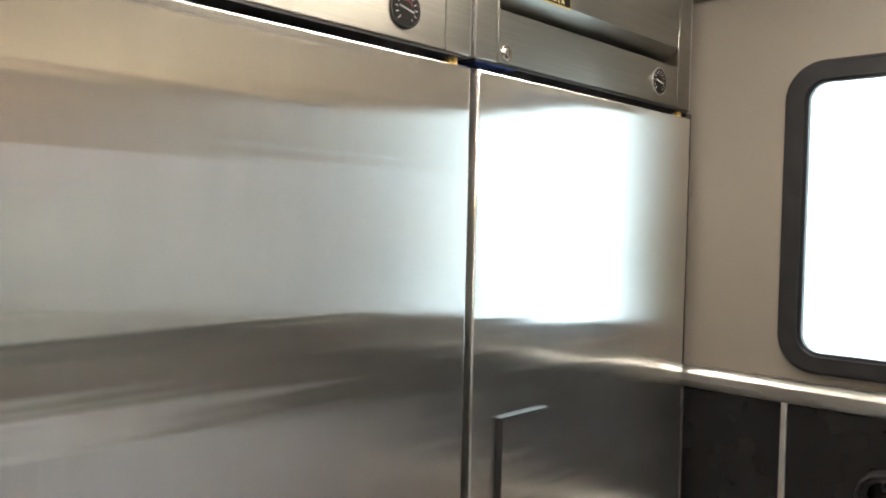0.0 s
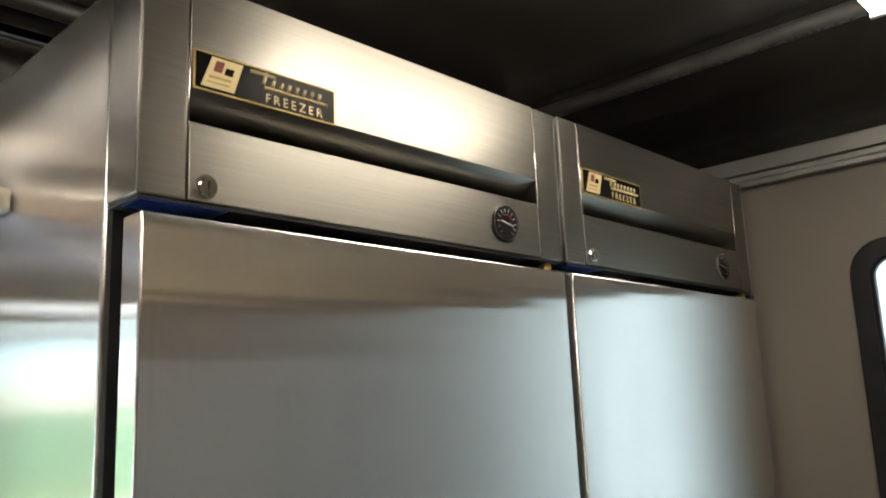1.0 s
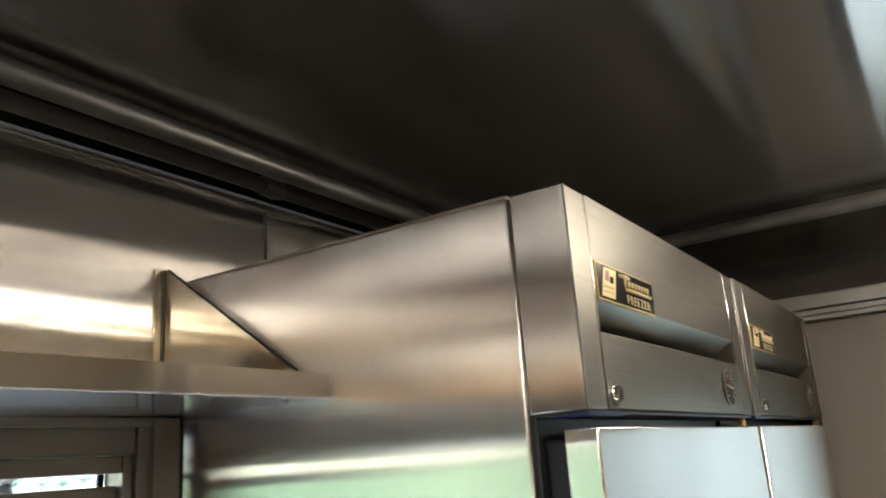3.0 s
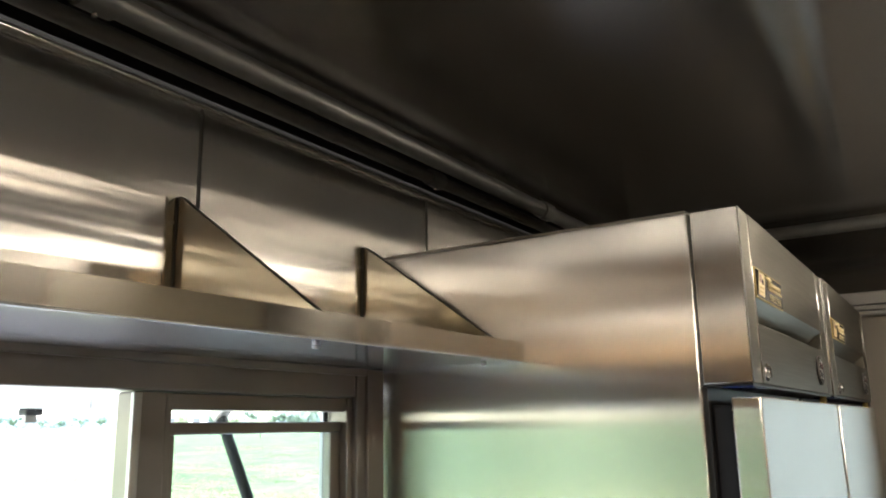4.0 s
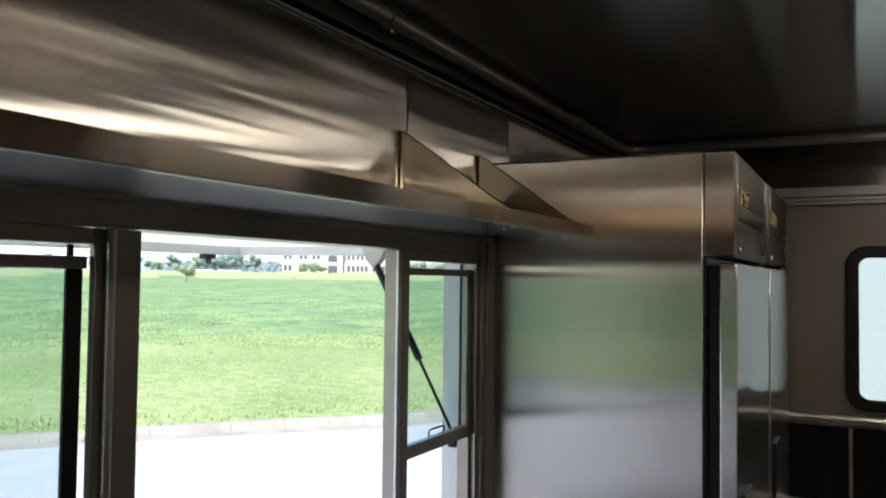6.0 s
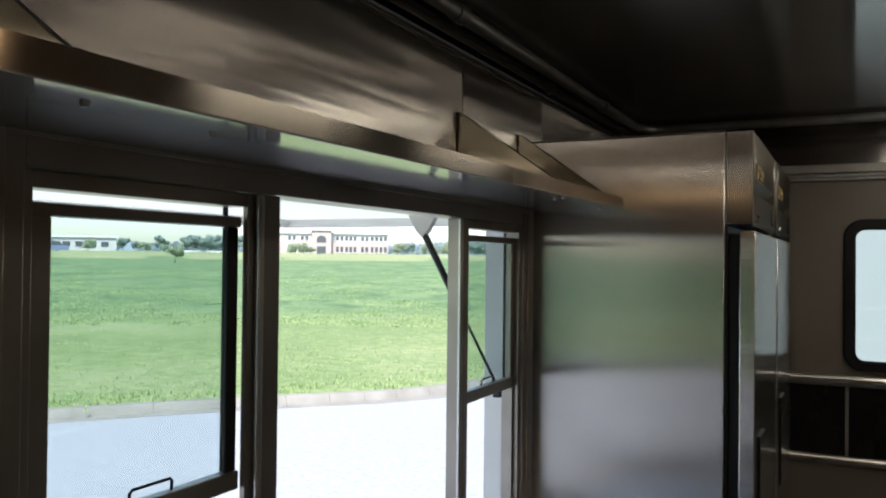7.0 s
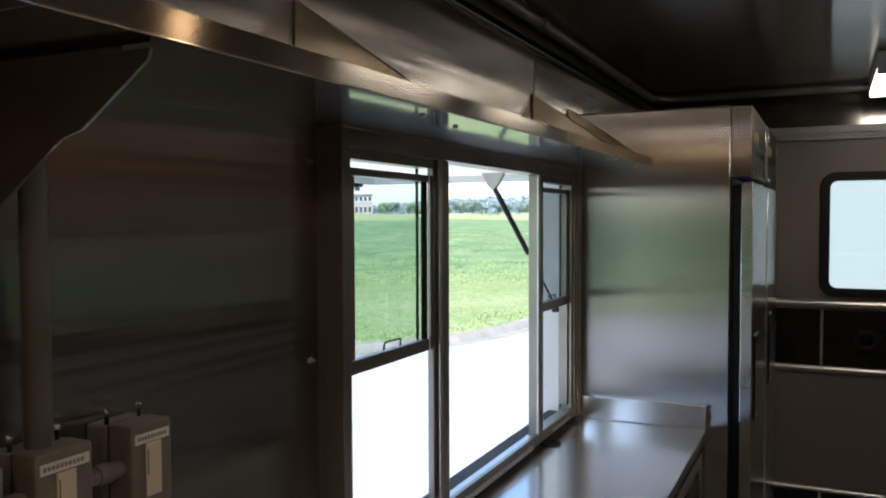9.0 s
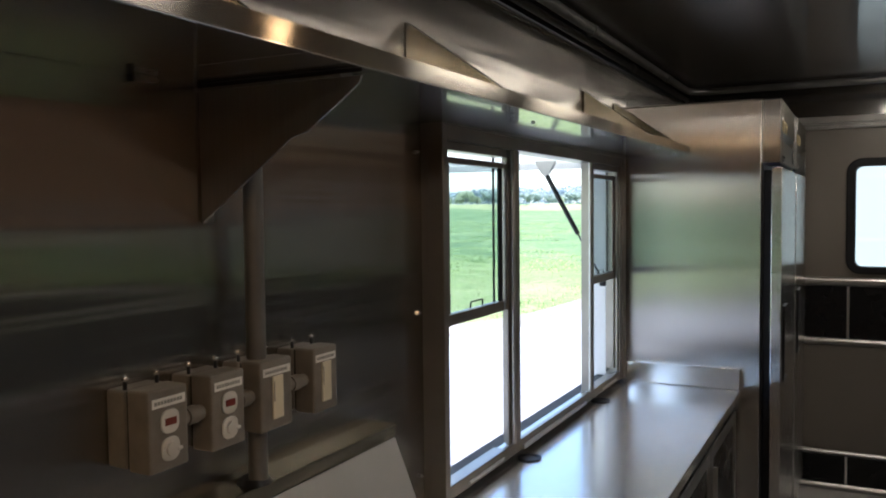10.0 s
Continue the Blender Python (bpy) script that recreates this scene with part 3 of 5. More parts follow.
for y0, y1 in ((-2.4695, -0.004), (-4.2, -2.4705)):
    board = part("shelf_board", box(0.002, 0.3085, y0, y1, 1.797, 1.8255, 0.002), STEEL_SHELF, shelf, "stainless shelf board")
    part("front_lip", prism([(0.3087, 1.7965), (0.3114, 1.7965), (0.3120, 1.8262), (0.3087, 1.8262)], "y", y0, y1), STEEL_LIP, board, "folded front lip")
    part("hem", cyl((0.3112, y0, 1.7968), (0.3112, y1, 1.7968), 0.0015, 10), STEEL_SHELF, board, "bright rolled hem below the lip")
def gusset(y, x1=0.262, ztop=2.012):
    bm = prism([(0.004, 1.8285), (x1, 1.8285), (x1, 1.834), (0.012, ztop), (0.004, ztop)], "y", y - 0.0015, y + 0.0015)
    g = part("gusset", bm, STEEL_GUSSET, shelf, "triangular stainless gusset")
    # thin black strips draw the dark lines along the gusset's edges
    part("edge", prism([(x1 + 0.001, 1.8345), (x1 + 0.001, 1.8365), (0.0135, ztop + 0.002), (0.0105, ztop + 0.002)], "y", y - 0.0022, y + 0.0022), BLACK_PLASTIC, g, "dark strip along the sloped edge")
    part("seam", box(0.0036, 0.0068, y - 0.0026, y + 0.0026, 1.829, ztop + 0.002), BLACK_PLASTIC, g, "dark seam at the wall")
    side = -1 if y > -1 else 1
    fy = sorted((y - side * 0.0015, y + side * 0.017))
    part("flange", box(0.0005, 0.0035, fy[0], fy[1], 1.8285, ztop + 0.004, 0.001, 1), STEEL_GUSSET, g)
    part("bolt", cyl((0.0035, y + side * 0.009, ztop - 0.035), (0.0075, y + side * 0.009, ztop - 0.035), 0.0045, 10, 0.003), CHROME, g)
for y in (-0.010, -0.412, -1.706, -2.50, -3.55):
    gusset(y)
for x, y in ((0.252, -0.406), (0.285, -0.442), (0.255, -1.69), (0.23, -1.503), (0.25, -0.02)):
    part("bolt", cyl((x, y, 1.7972), (x, y, 1.793), 0.006, 12, 0.004), ALU_DULL, shelf, "dull bolt below the shelf")
under = thing("shelf_bracket", "dark triangular steel bracket under the wall shelf", "bracket")
curve = [(0.004, 1.786), (0.304, 1.786), (0.302, 1.782), (0.300, 1.776)] + [(0.300 - 0.296 * k / 10, 1.772 - 0.204 * (k / 10) ** 1.12 - 0.006 * math.sin(math.pi * k / 10)) for k in range(1, 11)]
part("plate", prism(curve, "y", -2.346, -2.342), STEEL_BRACKET, under, "triangular steel plate")
part("top_flange", box(0.004, 0.270, -2.347, -2.318, 1.7865, 1.7965, 0.001), STEEL_BRACKET, under)
part("spacer", box(0.003, 0.307, -2.349, -2.3472, 1.7905, 1.7965), BLACK_PLASTIC, under, "thin black spacer strip")
part("wall_flange", box(0.0005, 0.0038, -2.3415, -2.318, 1.568, 1.785, 0.001, 1), STEEL_BRACKET, under)

clip = thing("shelf_clip", "small bright metal clip under the wall shelf", "clip")
part("plate", prism([(-2.476, 1.789), (-2.434, 1.788), (-2.430, 1.792), (-2.434, 1.7965), (-2.476, 1.7965)], "x", 0.0008, 0.010, 0.0006), ALU_BRIGHT, clip)
part("stop", box(0.0008, 0.012, -2.482, -2.4765, 1.784, 1.7965, 0.001, 1), BLACK_PLASTIC, clip, "black stop")

# the shelf hangs a little lower towards the rear; brackets stay on the wall
for owner, floor_z in ((shelf, 0.0), (under, 1.70), (clip, 0.0)):
    for ob_ in owner.children_recursive:
        for v in ob_.data.vertices:
            if v.co.z > floor_z:
                v.co.z += 0.0064 * min(v.co.y + 0.2, 0.0)

# coiled cord hanging at the end wall
coil = thing("coiled_cable", "black coiled cable hanging on the black panel", "cable")
loop = []
for k in range(12 * 9 + 1):
    a = 2 * math.pi * k / 12
    rr = 0.040 + 0.006 * math.sin(a * 0.37)
    loop.append((1.048 + rr * math.cos(a), 1.394 - 0.0032 * (k / 12) - 0.002 * math.sin(a * 1.7), 1.025 + rr * math.sin(a)))
part("cord", add_tube(bmesh.new(), loop, 0.0042, 8), RUBBER, coil, "black cord")
part("hook", add_tube(bmesh.new(), [(1.048, 1.400, 1.040), (1.048, 1.372, 1.040), (1.048, 1.362, 1.046), (1.048, 1.360, 1.058)], 0.003, 8), BLACK_PLASTIC, coil, "black wall hook")

# ---------------------------------------------------------------- conduits
def conduit(pts, r, couplers, label, m=None):
    c = thing("conduit", label, "conduit", "ceiling conduits")
    part("pipe", add_tube(bmesh.new(), pts, r, 16), m or CONDUIT, c)
    for p, d in couplers:
        p, d = Vector(p), Vector(d).normalized()
        bm = cyl(p - d * 0.022, p + d * 0.022, r + 0.004, 18)
        s = part("coupler", bm, CONDUIT, c, "steel coupler")
        part("screw", cyl(p + Vector((0, 0, -r - 0.003)), p + Vector((0, 0, -r - 0.009)), 0.0035, 8), CHROME, s)
    return c
zc = 2.184
bend = [(0.105 + 0.11 * (1 - math.cos(a)), 1.00 + 0.11 * math.sin(a), zc) for a in [radians(9 * k) for k in range(11)]]
conduit([(0.105, -4.4, zc), (0.105, -2.0, zc), (0.105, 0.2, zc), (0.105, 0.92, zc)] + bend + [(0.6, 1.11, zc), (1.4, 1.11, zc), (2.2, 1.11, zc)], 0.0165,
        [((0.105, 0.53, zc), (0, 1, 0)), ((0.105, -0.62, zc), (0, 1, 0)), ((0.105, -1.7, zc), (0, 1, 0))], "grey galvanised conduit along the ceiling edge, with printed marks")
conduit([(0.034, -4.4, 2.184), (0.034, 0.0, 2.184), (0.034, 1.39, 2.184)], 0.0125, [((0.034, 0.18, 2.184), (0, 1, 0))], "thin dark conduit in the corner of the ceiling", CONDUIT_GREY)
marks = thing("printed_marks", "dark printed marks on the ceiling conduit", "marking")
random.seed(7)
x = 0.56
while x < 1.02:
    w = random.choice((0.006, 0.010, 0.016))
    part("mark", box(x, x + w, 1.103, 1.117, zc - 0.0168, zc - 0.0163), INK, marks)
    x += w + random.choice((0.004, 0.006, 0.018))

# ---------------------------------------------------------------- ceiling lamps
def ceiling_lamp(y0, y1, glow, colour):
    l = thing("ceiling_light", "lit rectangular ceiling lamp with %s diffuser" % colour, "ceiling light", "ceiling lamps")
    part("housing", box(1.030, 1.190, y0, y1, 2.155, CEIL - 0.001, 0.006), LAMP_BODY, l, "grey lamp housing")
    part("diffuser", box(1.034, 1.186, y0 + 0.012, y1 - 0.012, 2.128, 2.154, 0.008, 2), glow, l, "glowing diffuser")
    for a in (y0, y1 - 0.011):
        part("end_cap", box(1.031, 1.189, a, a + 0.011, 2.127, 2.1545, 0.002), LAMP_BODY, l, "grey end cap")
for y0, y1 in ((0.405, 1.045), (-0.75, -0.11), (-2.55, -1.91)):
    ceiling_lamp(y0, y1, LAMP, "a white")
ceiling_lamp(-4.00, -3.36, AMBER_STRIP, "an amber")
def dome_lamp(x, y, r):
    dome = thing("dome_light", "small lit amber dome lamp on the ceiling", "ceiling light")
    part("base", cyl((x, y, 2.185), (x, y, CEIL - 0.001), r + 0.014, 28), LAMP_BODY, dome)
    part("dome", cyl((x, y, 2.112), (x, y, 2.1845), r * 0.6, 28, r), AMBER_LAMP, dome, "glowing amber dome")
dome_lamp(1.54, -1.02, 0.036)

# ---------------------------------------------------------------- freezers
def freezer(label):
    """Tall reach-in freezer, doors towards +x, its near side at y = 0."""
    f = thing("freezer", label, "freezer", "reach-in freezers")
    W, Z1 = 0.686, 1.990
    part("cabinet", box(0.035, 0.5735, 0, W, 0.13, Z1, 0.003, 2), STEEL_BODY, f, "brushed stainless cabinet")
    # unseen matte sheet, added to catch lamp light for the ceiling's reflection
    part("top_cover", box(0.04, 0.57, 0.004, W - 0.004, Z1 + 0.0005, Z1 + 0.004), BOX_GREY, f, "unseen dull grey sheet added to lighten the ceiling reflection")
    part("breaker_strip", box(0.5735, 0.580, 0.006, W - 0.006, 0.15, 1.749), BLACK_PLASTIC, f, "black front frame behind the door")
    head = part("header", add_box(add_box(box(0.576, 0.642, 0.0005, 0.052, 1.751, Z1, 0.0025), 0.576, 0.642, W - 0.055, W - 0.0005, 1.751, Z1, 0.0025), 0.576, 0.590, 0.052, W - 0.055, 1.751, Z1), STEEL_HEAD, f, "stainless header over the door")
    # thin sheet added over the header's side to give it its own tone
    part("side_skin", box(0.578, 0.6405, -0.0004, 0.0004, 1.753, Z1 - 0.002), STEEL_SIDE_TONE, head, "added brushed sheet that tones the header side")
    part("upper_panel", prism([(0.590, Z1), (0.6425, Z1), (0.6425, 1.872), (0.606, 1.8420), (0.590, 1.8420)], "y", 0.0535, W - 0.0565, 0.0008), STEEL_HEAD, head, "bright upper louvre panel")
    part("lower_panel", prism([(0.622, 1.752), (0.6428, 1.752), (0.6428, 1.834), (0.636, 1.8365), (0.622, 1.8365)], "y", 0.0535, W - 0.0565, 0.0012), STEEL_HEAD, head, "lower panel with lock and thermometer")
    for yb in (0.0521, W - 0.0563):
        part("seam_bead", box(0.6405, 0.6434, yb, yb + 0.0014, 1.7525, Z1 - 0.001, 0.0004, 1), CHROME, head, "bright rolled seam")
    for yb in (0.0, W - 0.0012):
        part("corner_bead", box(0.6412, 0.6428, yb, yb + 0.0012, 1.7525, Z1 - 0.001, 0.0004, 1), ALU_DULL, head)
    part("louvre_back", box(0.5905, 0.621, 0.054, W - 0.058, 1.7525, 1.80), BLACK_PLASTIC, head)
    part("header_base", box(0.5745, 0.640, 0.003, W - 0.003, 1.7475, 1.7505), BLACK_PLASTIC, head)
    part("film_strip", box(0.600, 0.639, 0.006, 0.100, 1.7460, 1.7474), BLUE_FILM, head, "remnant of blue protective film")
    badge = part("badge", box(0.643, 0.6455, 0.055, 0.239, 1.8695, 1.9135, 0.0006, 1), OLD_GOLD, head, "black and gold maker's plate")
    part("field", box(0.6455, 0.6461, 0.0575, 0.2365, 1.8720, 1.911), BLACK_GLOSS, badge, "black enamel field")
    part("emblem", prism([(0.063, 1.8745), (0.102, 1.8745), (0.113, 1.9090), (0.076, 1.9090)], "x", 0.6461, 0.6468), PALE_GOLD, badge, "pale gold slanted emblem")
    def sl(y, z):
        return (y + 0.30 * (z - 1.893), z)
    part("emblem_square", prism([sl(0.077, 1.893), sl(0.087, 1.893), sl(0.087, 1.9055), sl(0.077, 1.9055)], "x", 0.6468, 0.6472), RED, badge, "dark red square")
    part("emblem_square", prism([sl(0.090, 1.892), sl(0.100, 1.892), sl(0.100, 1.900), sl(0.090, 1.900)], "x", 0.6468, 0.6472), BLACK_GLOSS, badge, "small black square")
    part("emblem_bar", prism([sl(0.074, 1.8850), sl(0.100, 1.8850), sl(0.100, 1.8878), sl(0.074, 1.8878)], "x", 0.6468, 0.6472), OLD_GOLD, badge)
    part("emblem_bar", prism([sl(0.074, 1.8795), sl(0.100, 1.8795), sl(0.100, 1.8812), sl(0.074, 1.8812)], "x", 0.6468, 0.6472), OLD_GOLD, badge)
    # slanted plain strokes and an underline
    strokes = [((0.118, 1.9060), (0.150, 1.9060))] + [((0.150 + 0.0105 * k, 1.9020), (0.150 + 0.0105 * k, 1.8950)) for k in range(7)] + [((0.138, 1.9085), (0.138, 1.8950)), ((0.140, 1.8915), (0.226, 1.8915))]
    for a, b in strokes:
        pa, pb = sl(*a), sl(*b)
        part("stroke", add_tube(bmesh.new(), [(0.6464, *pa), (0.6464, *pb)], 0.0021, 8), PALE_GOLD, badge, "plain gold stroke")
    tx = bpy.data.curves.new("lettering", "FONT")
    tx.body, tx.size, tx.extrude, tx.space_character = "FREEZER", 0.0150, 0.0003, 1.46
    tob = new("lettering", tx)
    me = bpy.data.meshes.new_from_object(tob.evaluated_get(bpy.context.evaluated_depsgraph_get()))
    bpy.data.objects.remove(tob)
    me.transform(Matrix.Translation((0.6463, 0.141, 1.8750)) @ Matrix(((0, 0, 1, 0), (1, 0, 0, 0), (0, 1, 0, 0), (0, 0, 0, 1))))
    me.materials.append(PALE_GOLD)
    lt = new("lettering", me)
    lt.parent, lt["label"] = badge, "gold capital lettering"
    lock = part("lock", add_cyl(cyl((0.643, 0.072, 1.768), (0.6455, 0.072, 1.768), 0.0125, 24), (0.6455, 0.072, 1.768), (0.650, 0.072, 1.768), 0.009, 24, 0.008), CHROME, head, "round chrome lock")
    part("key_slot", box(0.650, 0.6506, 0.0712, 0.0728, 1.763, 1.773), BLACK_PLASTIC, lock)
    th = part("thermometer", add_cyl(cyl((0.643, 0.548, 1.793), (0.6445, 0.548, 1.793), 0.027, 36), (0.6445, 0.548, 1.793), (0.6465, 0.548, 1.793), 0.027, 36, 0.0245), RUBBER, head, "round dial thermometer with dark bezel")
    ring = [(0.548 + r_ * math.cos(2 * math.pi * k / 36), 1.793 + r_ * math.sin(2 * math.pi * k / 36)) for r_ in (0.0268, 0.0252) for k in range(36)]
    part("rim", ring_prism(bmesh.new(), ring[:36], ring[36:], "x", 0.6448, 0.6472), CHROME, th, "thin chrome rim")
    part("dial", cyl((0.6465, 0.548, 1.793), (0.6468, 0.548, 1.793), 0.0235, 32), DIAL, th, "dark dial face")
    bm = bmesh.new()
    for k in range(12):
        a = radians(-50 + 25 * k)
        c, s_ = math.cos(a), math.sin(a)
        add_tube(bm, [(0.647, 0.548 + 0.016 * c, 1.793 + 0.016 * s_), (0.647, 0.548 + 0.021 * c, 1.793 + 0.021 * s_)], 0.0005, 5)
    add_tube(bm, [(0.647, 0.536, 1.796), (0.647, 0.562, 1.790)], 0.0009, 5)
    part("pointer_marks", bm, WHITE_PLASTIC, th, "white scale marks and pointer")
    part("red_arc", add_tube(bmesh.new(), [(0.647, 0.548 + 0.0125 * math.cos(radians(a)), 1.793 + 0.0125 * math.sin(radians(a))) for a in range(20, 121, 20)], 0.0008, 5), RED, th)
    # door
    door = part("door", box(0.610, 0.648, 0.003, W - 0.004, 0.155, 1.7335, 0.0025, 2), STEEL_DOOR, f, "brushed stainless door")
    part("gasket", box(0.5805, 0.6095, 0.016, W - 0.016, 0.165, 1.725, 0.004), RUBBER, door, "black magnetic gasket")
    handle = part("handle", add_box(add_box(box(0.6482, 0.657, 0.064, 0.0705, 0.905, 1.1985, 0.0015), 0.6482, 0.657, 0.0705, 0.190, 1.194, 1.1985, 0.001), 0.6482, 0.657, 0.0705, 0.190, 0.905, 0.911, 0.0015), BLACK_PLASTIC, door, "dark handle rim")
    part("pocket", box(0.6482, 0.6488, 0.0707, 0.187, 0.9115, 1.1935), STEEL_DOOR, handle, "steel pull plate")
    part("hinge", add_cyl(cyl((0.628, W - 0.022, 1.7336), (0.628, W - 0.022, 1.7475), 0.006, 14), (0.628, W - 0.036, 1.740), (0.628, W - 0.030, 1.740), 0.005, 10), GOLD, f, "brass coloured hinge pin")
    part("kick_plate", box(0.06, 0.57, 0.01, W - 0.01, 0.10, 0.1295), BLACK_PLASTIC, f)
    for cx in (0.10, 0.52):
        for cy in (0.07, W - 0.07):
            c = part("castor", cyl((cx, cy - 0.014, 0.048), (cx, cy + 0.014, 0.048), 0.048, 20), RUBBER, f, "black castor wheel")
            part("fork", box(cx - 0.02, cx + 0.02, cy - 0.02, cy + 0.02, 0.0965, 0.0995), CHROME, c)
    return f

f1 = freezer("tall brushed stainless steel freezer with black maker's plate beside the worktop")
f2 = copy_thing(f1, Matrix.Translation((0.004, 0.692, 0)))
# black strips put into the gaps beside the freezers in place of shade
gap_shade = thing("filler_strip", "black strip in place of the shade between the two freezers", "filler strip")
part("strip", box(0.40, 0.600, 0.6868, 0.6912, 0.15, 1.74), BLACK_PLASTIC, gap_shade)
corner = thing("filler_strip", "dark strip in place of the shade between freezer and end wall", "filler strip")
part("strip", box(0.40, 0.6405, 1.3782, 1.3990, 0.12, 1.745), BLACK_PLASTIC, corner)
part("edge", box(0.6406, 0.6435, 1.3880, 1.3990, 0.12, 1.160), ALU, corner, "grey edge trim")
f2["label"] = "tall brushed stainless steel freezer standing against the cream end wall"

# ---------------------------------------------------------------- worktop and cooler below it
wt = thing("worktop", "stainless worktop with upturned end below the serving window", "worktop")
part("top", box(0.008, 0.505, -1.83, -0.012, 0.838, 0.872, 0.004), STEEL_TOP, wt, "smooth stainless top")
part("end_splash", box(0.062, 0.506, -0.0225, -0.006, 0.8725, 0.957, 0.003), STEEL_TOP, wt, "upturned splash at the freezer")
for x, y in ((0.083, -1.163), (0.066, -0.405)):
    g = part("grommet", ring_prism(bmesh.new(), [(x + 0.034 * math.cos(a), y + 0.034 * math.sin(a)) for a in [2 * math.pi * k / 28 for k in range(28)]], [(x + 0.024 * math.cos(a), y + 0.024 * math.sin(a)) for a in [2 * math.pi * k / 28 for k in range(28)]], "z", 0.8722, 0.8765), BLACK_PLASTIC, wt, "black round cable grommet")
    part("cap", cyl((x, y, 0.8722), (x, y, 0.8745), 0.0238, 24), BLACK_PLASTIC, g)
cooler = thing("undercounter_cooler", "stainless undercounter cooler with framed doors below the worktop", "cooler")
part("body", box(0.02, 0.455, -1.81, -0.03, 0.09, 0.8375, 0.002), STEEL_BODY, cooler)
for k in range(3):
    y0 = -1.79 + k * 0.585
    d = part("door", box(0.4575, 0.490, y0, y0 + 0.565, 0.13, 0.800, 0.003), BLACK_PANEL, cooler, "dark cooler door")
    bm = bmesh.new()
    ring_prism(bm, rounded(y0 - 0.001, y0 + 0.566, 0.129, 0.801, 0.004, 2), rounded(y0 + 0.035, y0 + 0.53, 0.165, 0.765, 0.004, 2), "x", 0.4905, 0.496)
    part("door_frame", bm, ALU_BRIGHT, d, "bright door frame")
    part("pull", box(0.496, 0.512, y0 + 0.02, y0 + 0.034, 0.45, 0.74, 0.004), ALU_BRIGHT, d, "bright vertical pull")
for x in (0.08, 0.40):
    for y in (-1.74, -0.10):
        part("foot", cyl((x, y, 0), (x, y, 0.0898), 0.02, 14), ALU, cooler)

# sink unit with a deep backsplash further along the wall
sink = thing("sink_unit", "stainless sink unit with a tall boxed backsplash", "sink")
splash = part("backsplash", prism([(0.0025, 0.90), (0.112, 0.90), (0.112, 0.96), (0.050, 1.108), (0.0025, 1.112)], "y", -3.7, -1.853, 0.002), STEEL_TOP, sink, "boxed stainless backsplash")
part("sloped_face", prism([(0.1125, 0.90), (0.120, 0.90), (0.120, 0.96), (0.058, 1.112), (0.0515, 1.109), (0.1125, 0.962)], "y", -3.69, -1.862, 0.001), SATIN, splash, "satin sloped face")
part("top_bar", box(0.0025, 0.0560, -3.7, -1.853, 1.1125, 1.140, 0.003), STEEL_GUSSET, splash, "folded top edge")
part("rim", box(0.0025, 0.62, -3.7, -1.853, 0.865, 0.8995, 0.004), STEEL_TOP, sink, "stainless sink rim")
part("apron", box(0.03, 0.60, -3.68, -1.87, 0.60, 0.8645, 0.004), STEEL_TOP, sink)
for x in (0.07, 0.56):
    for y in (-3.62, -1.94):
        part("leg", cyl((x, y, 0), (x, y, 0.60), 0.021, 16), ALU, sink)

# ---------------------------------------------------------------- outlets on the wall
riser = thing("wall_conduit", "grey vertical conduit between shelf and sink backsplash", "conduit")
part("pipe", cyl((0.045, -2.274, 1.347), (0.045, -2.274, 1.796), 0.0160, 20), CONDUIT_GREY, riser)
part("pipe", cyl((0.044, -2.274, 1.1405), (0.044, -2.274, 1.233), 0.0160, 20), CONDUIT_GREY, riser)
part("flange", cyl((0.036, -2.274, 1.1403), (0.036, -2.274, 1.150), 0.030, 20, 0.022), BLACK_PLASTIC, riser, "black floor flange")

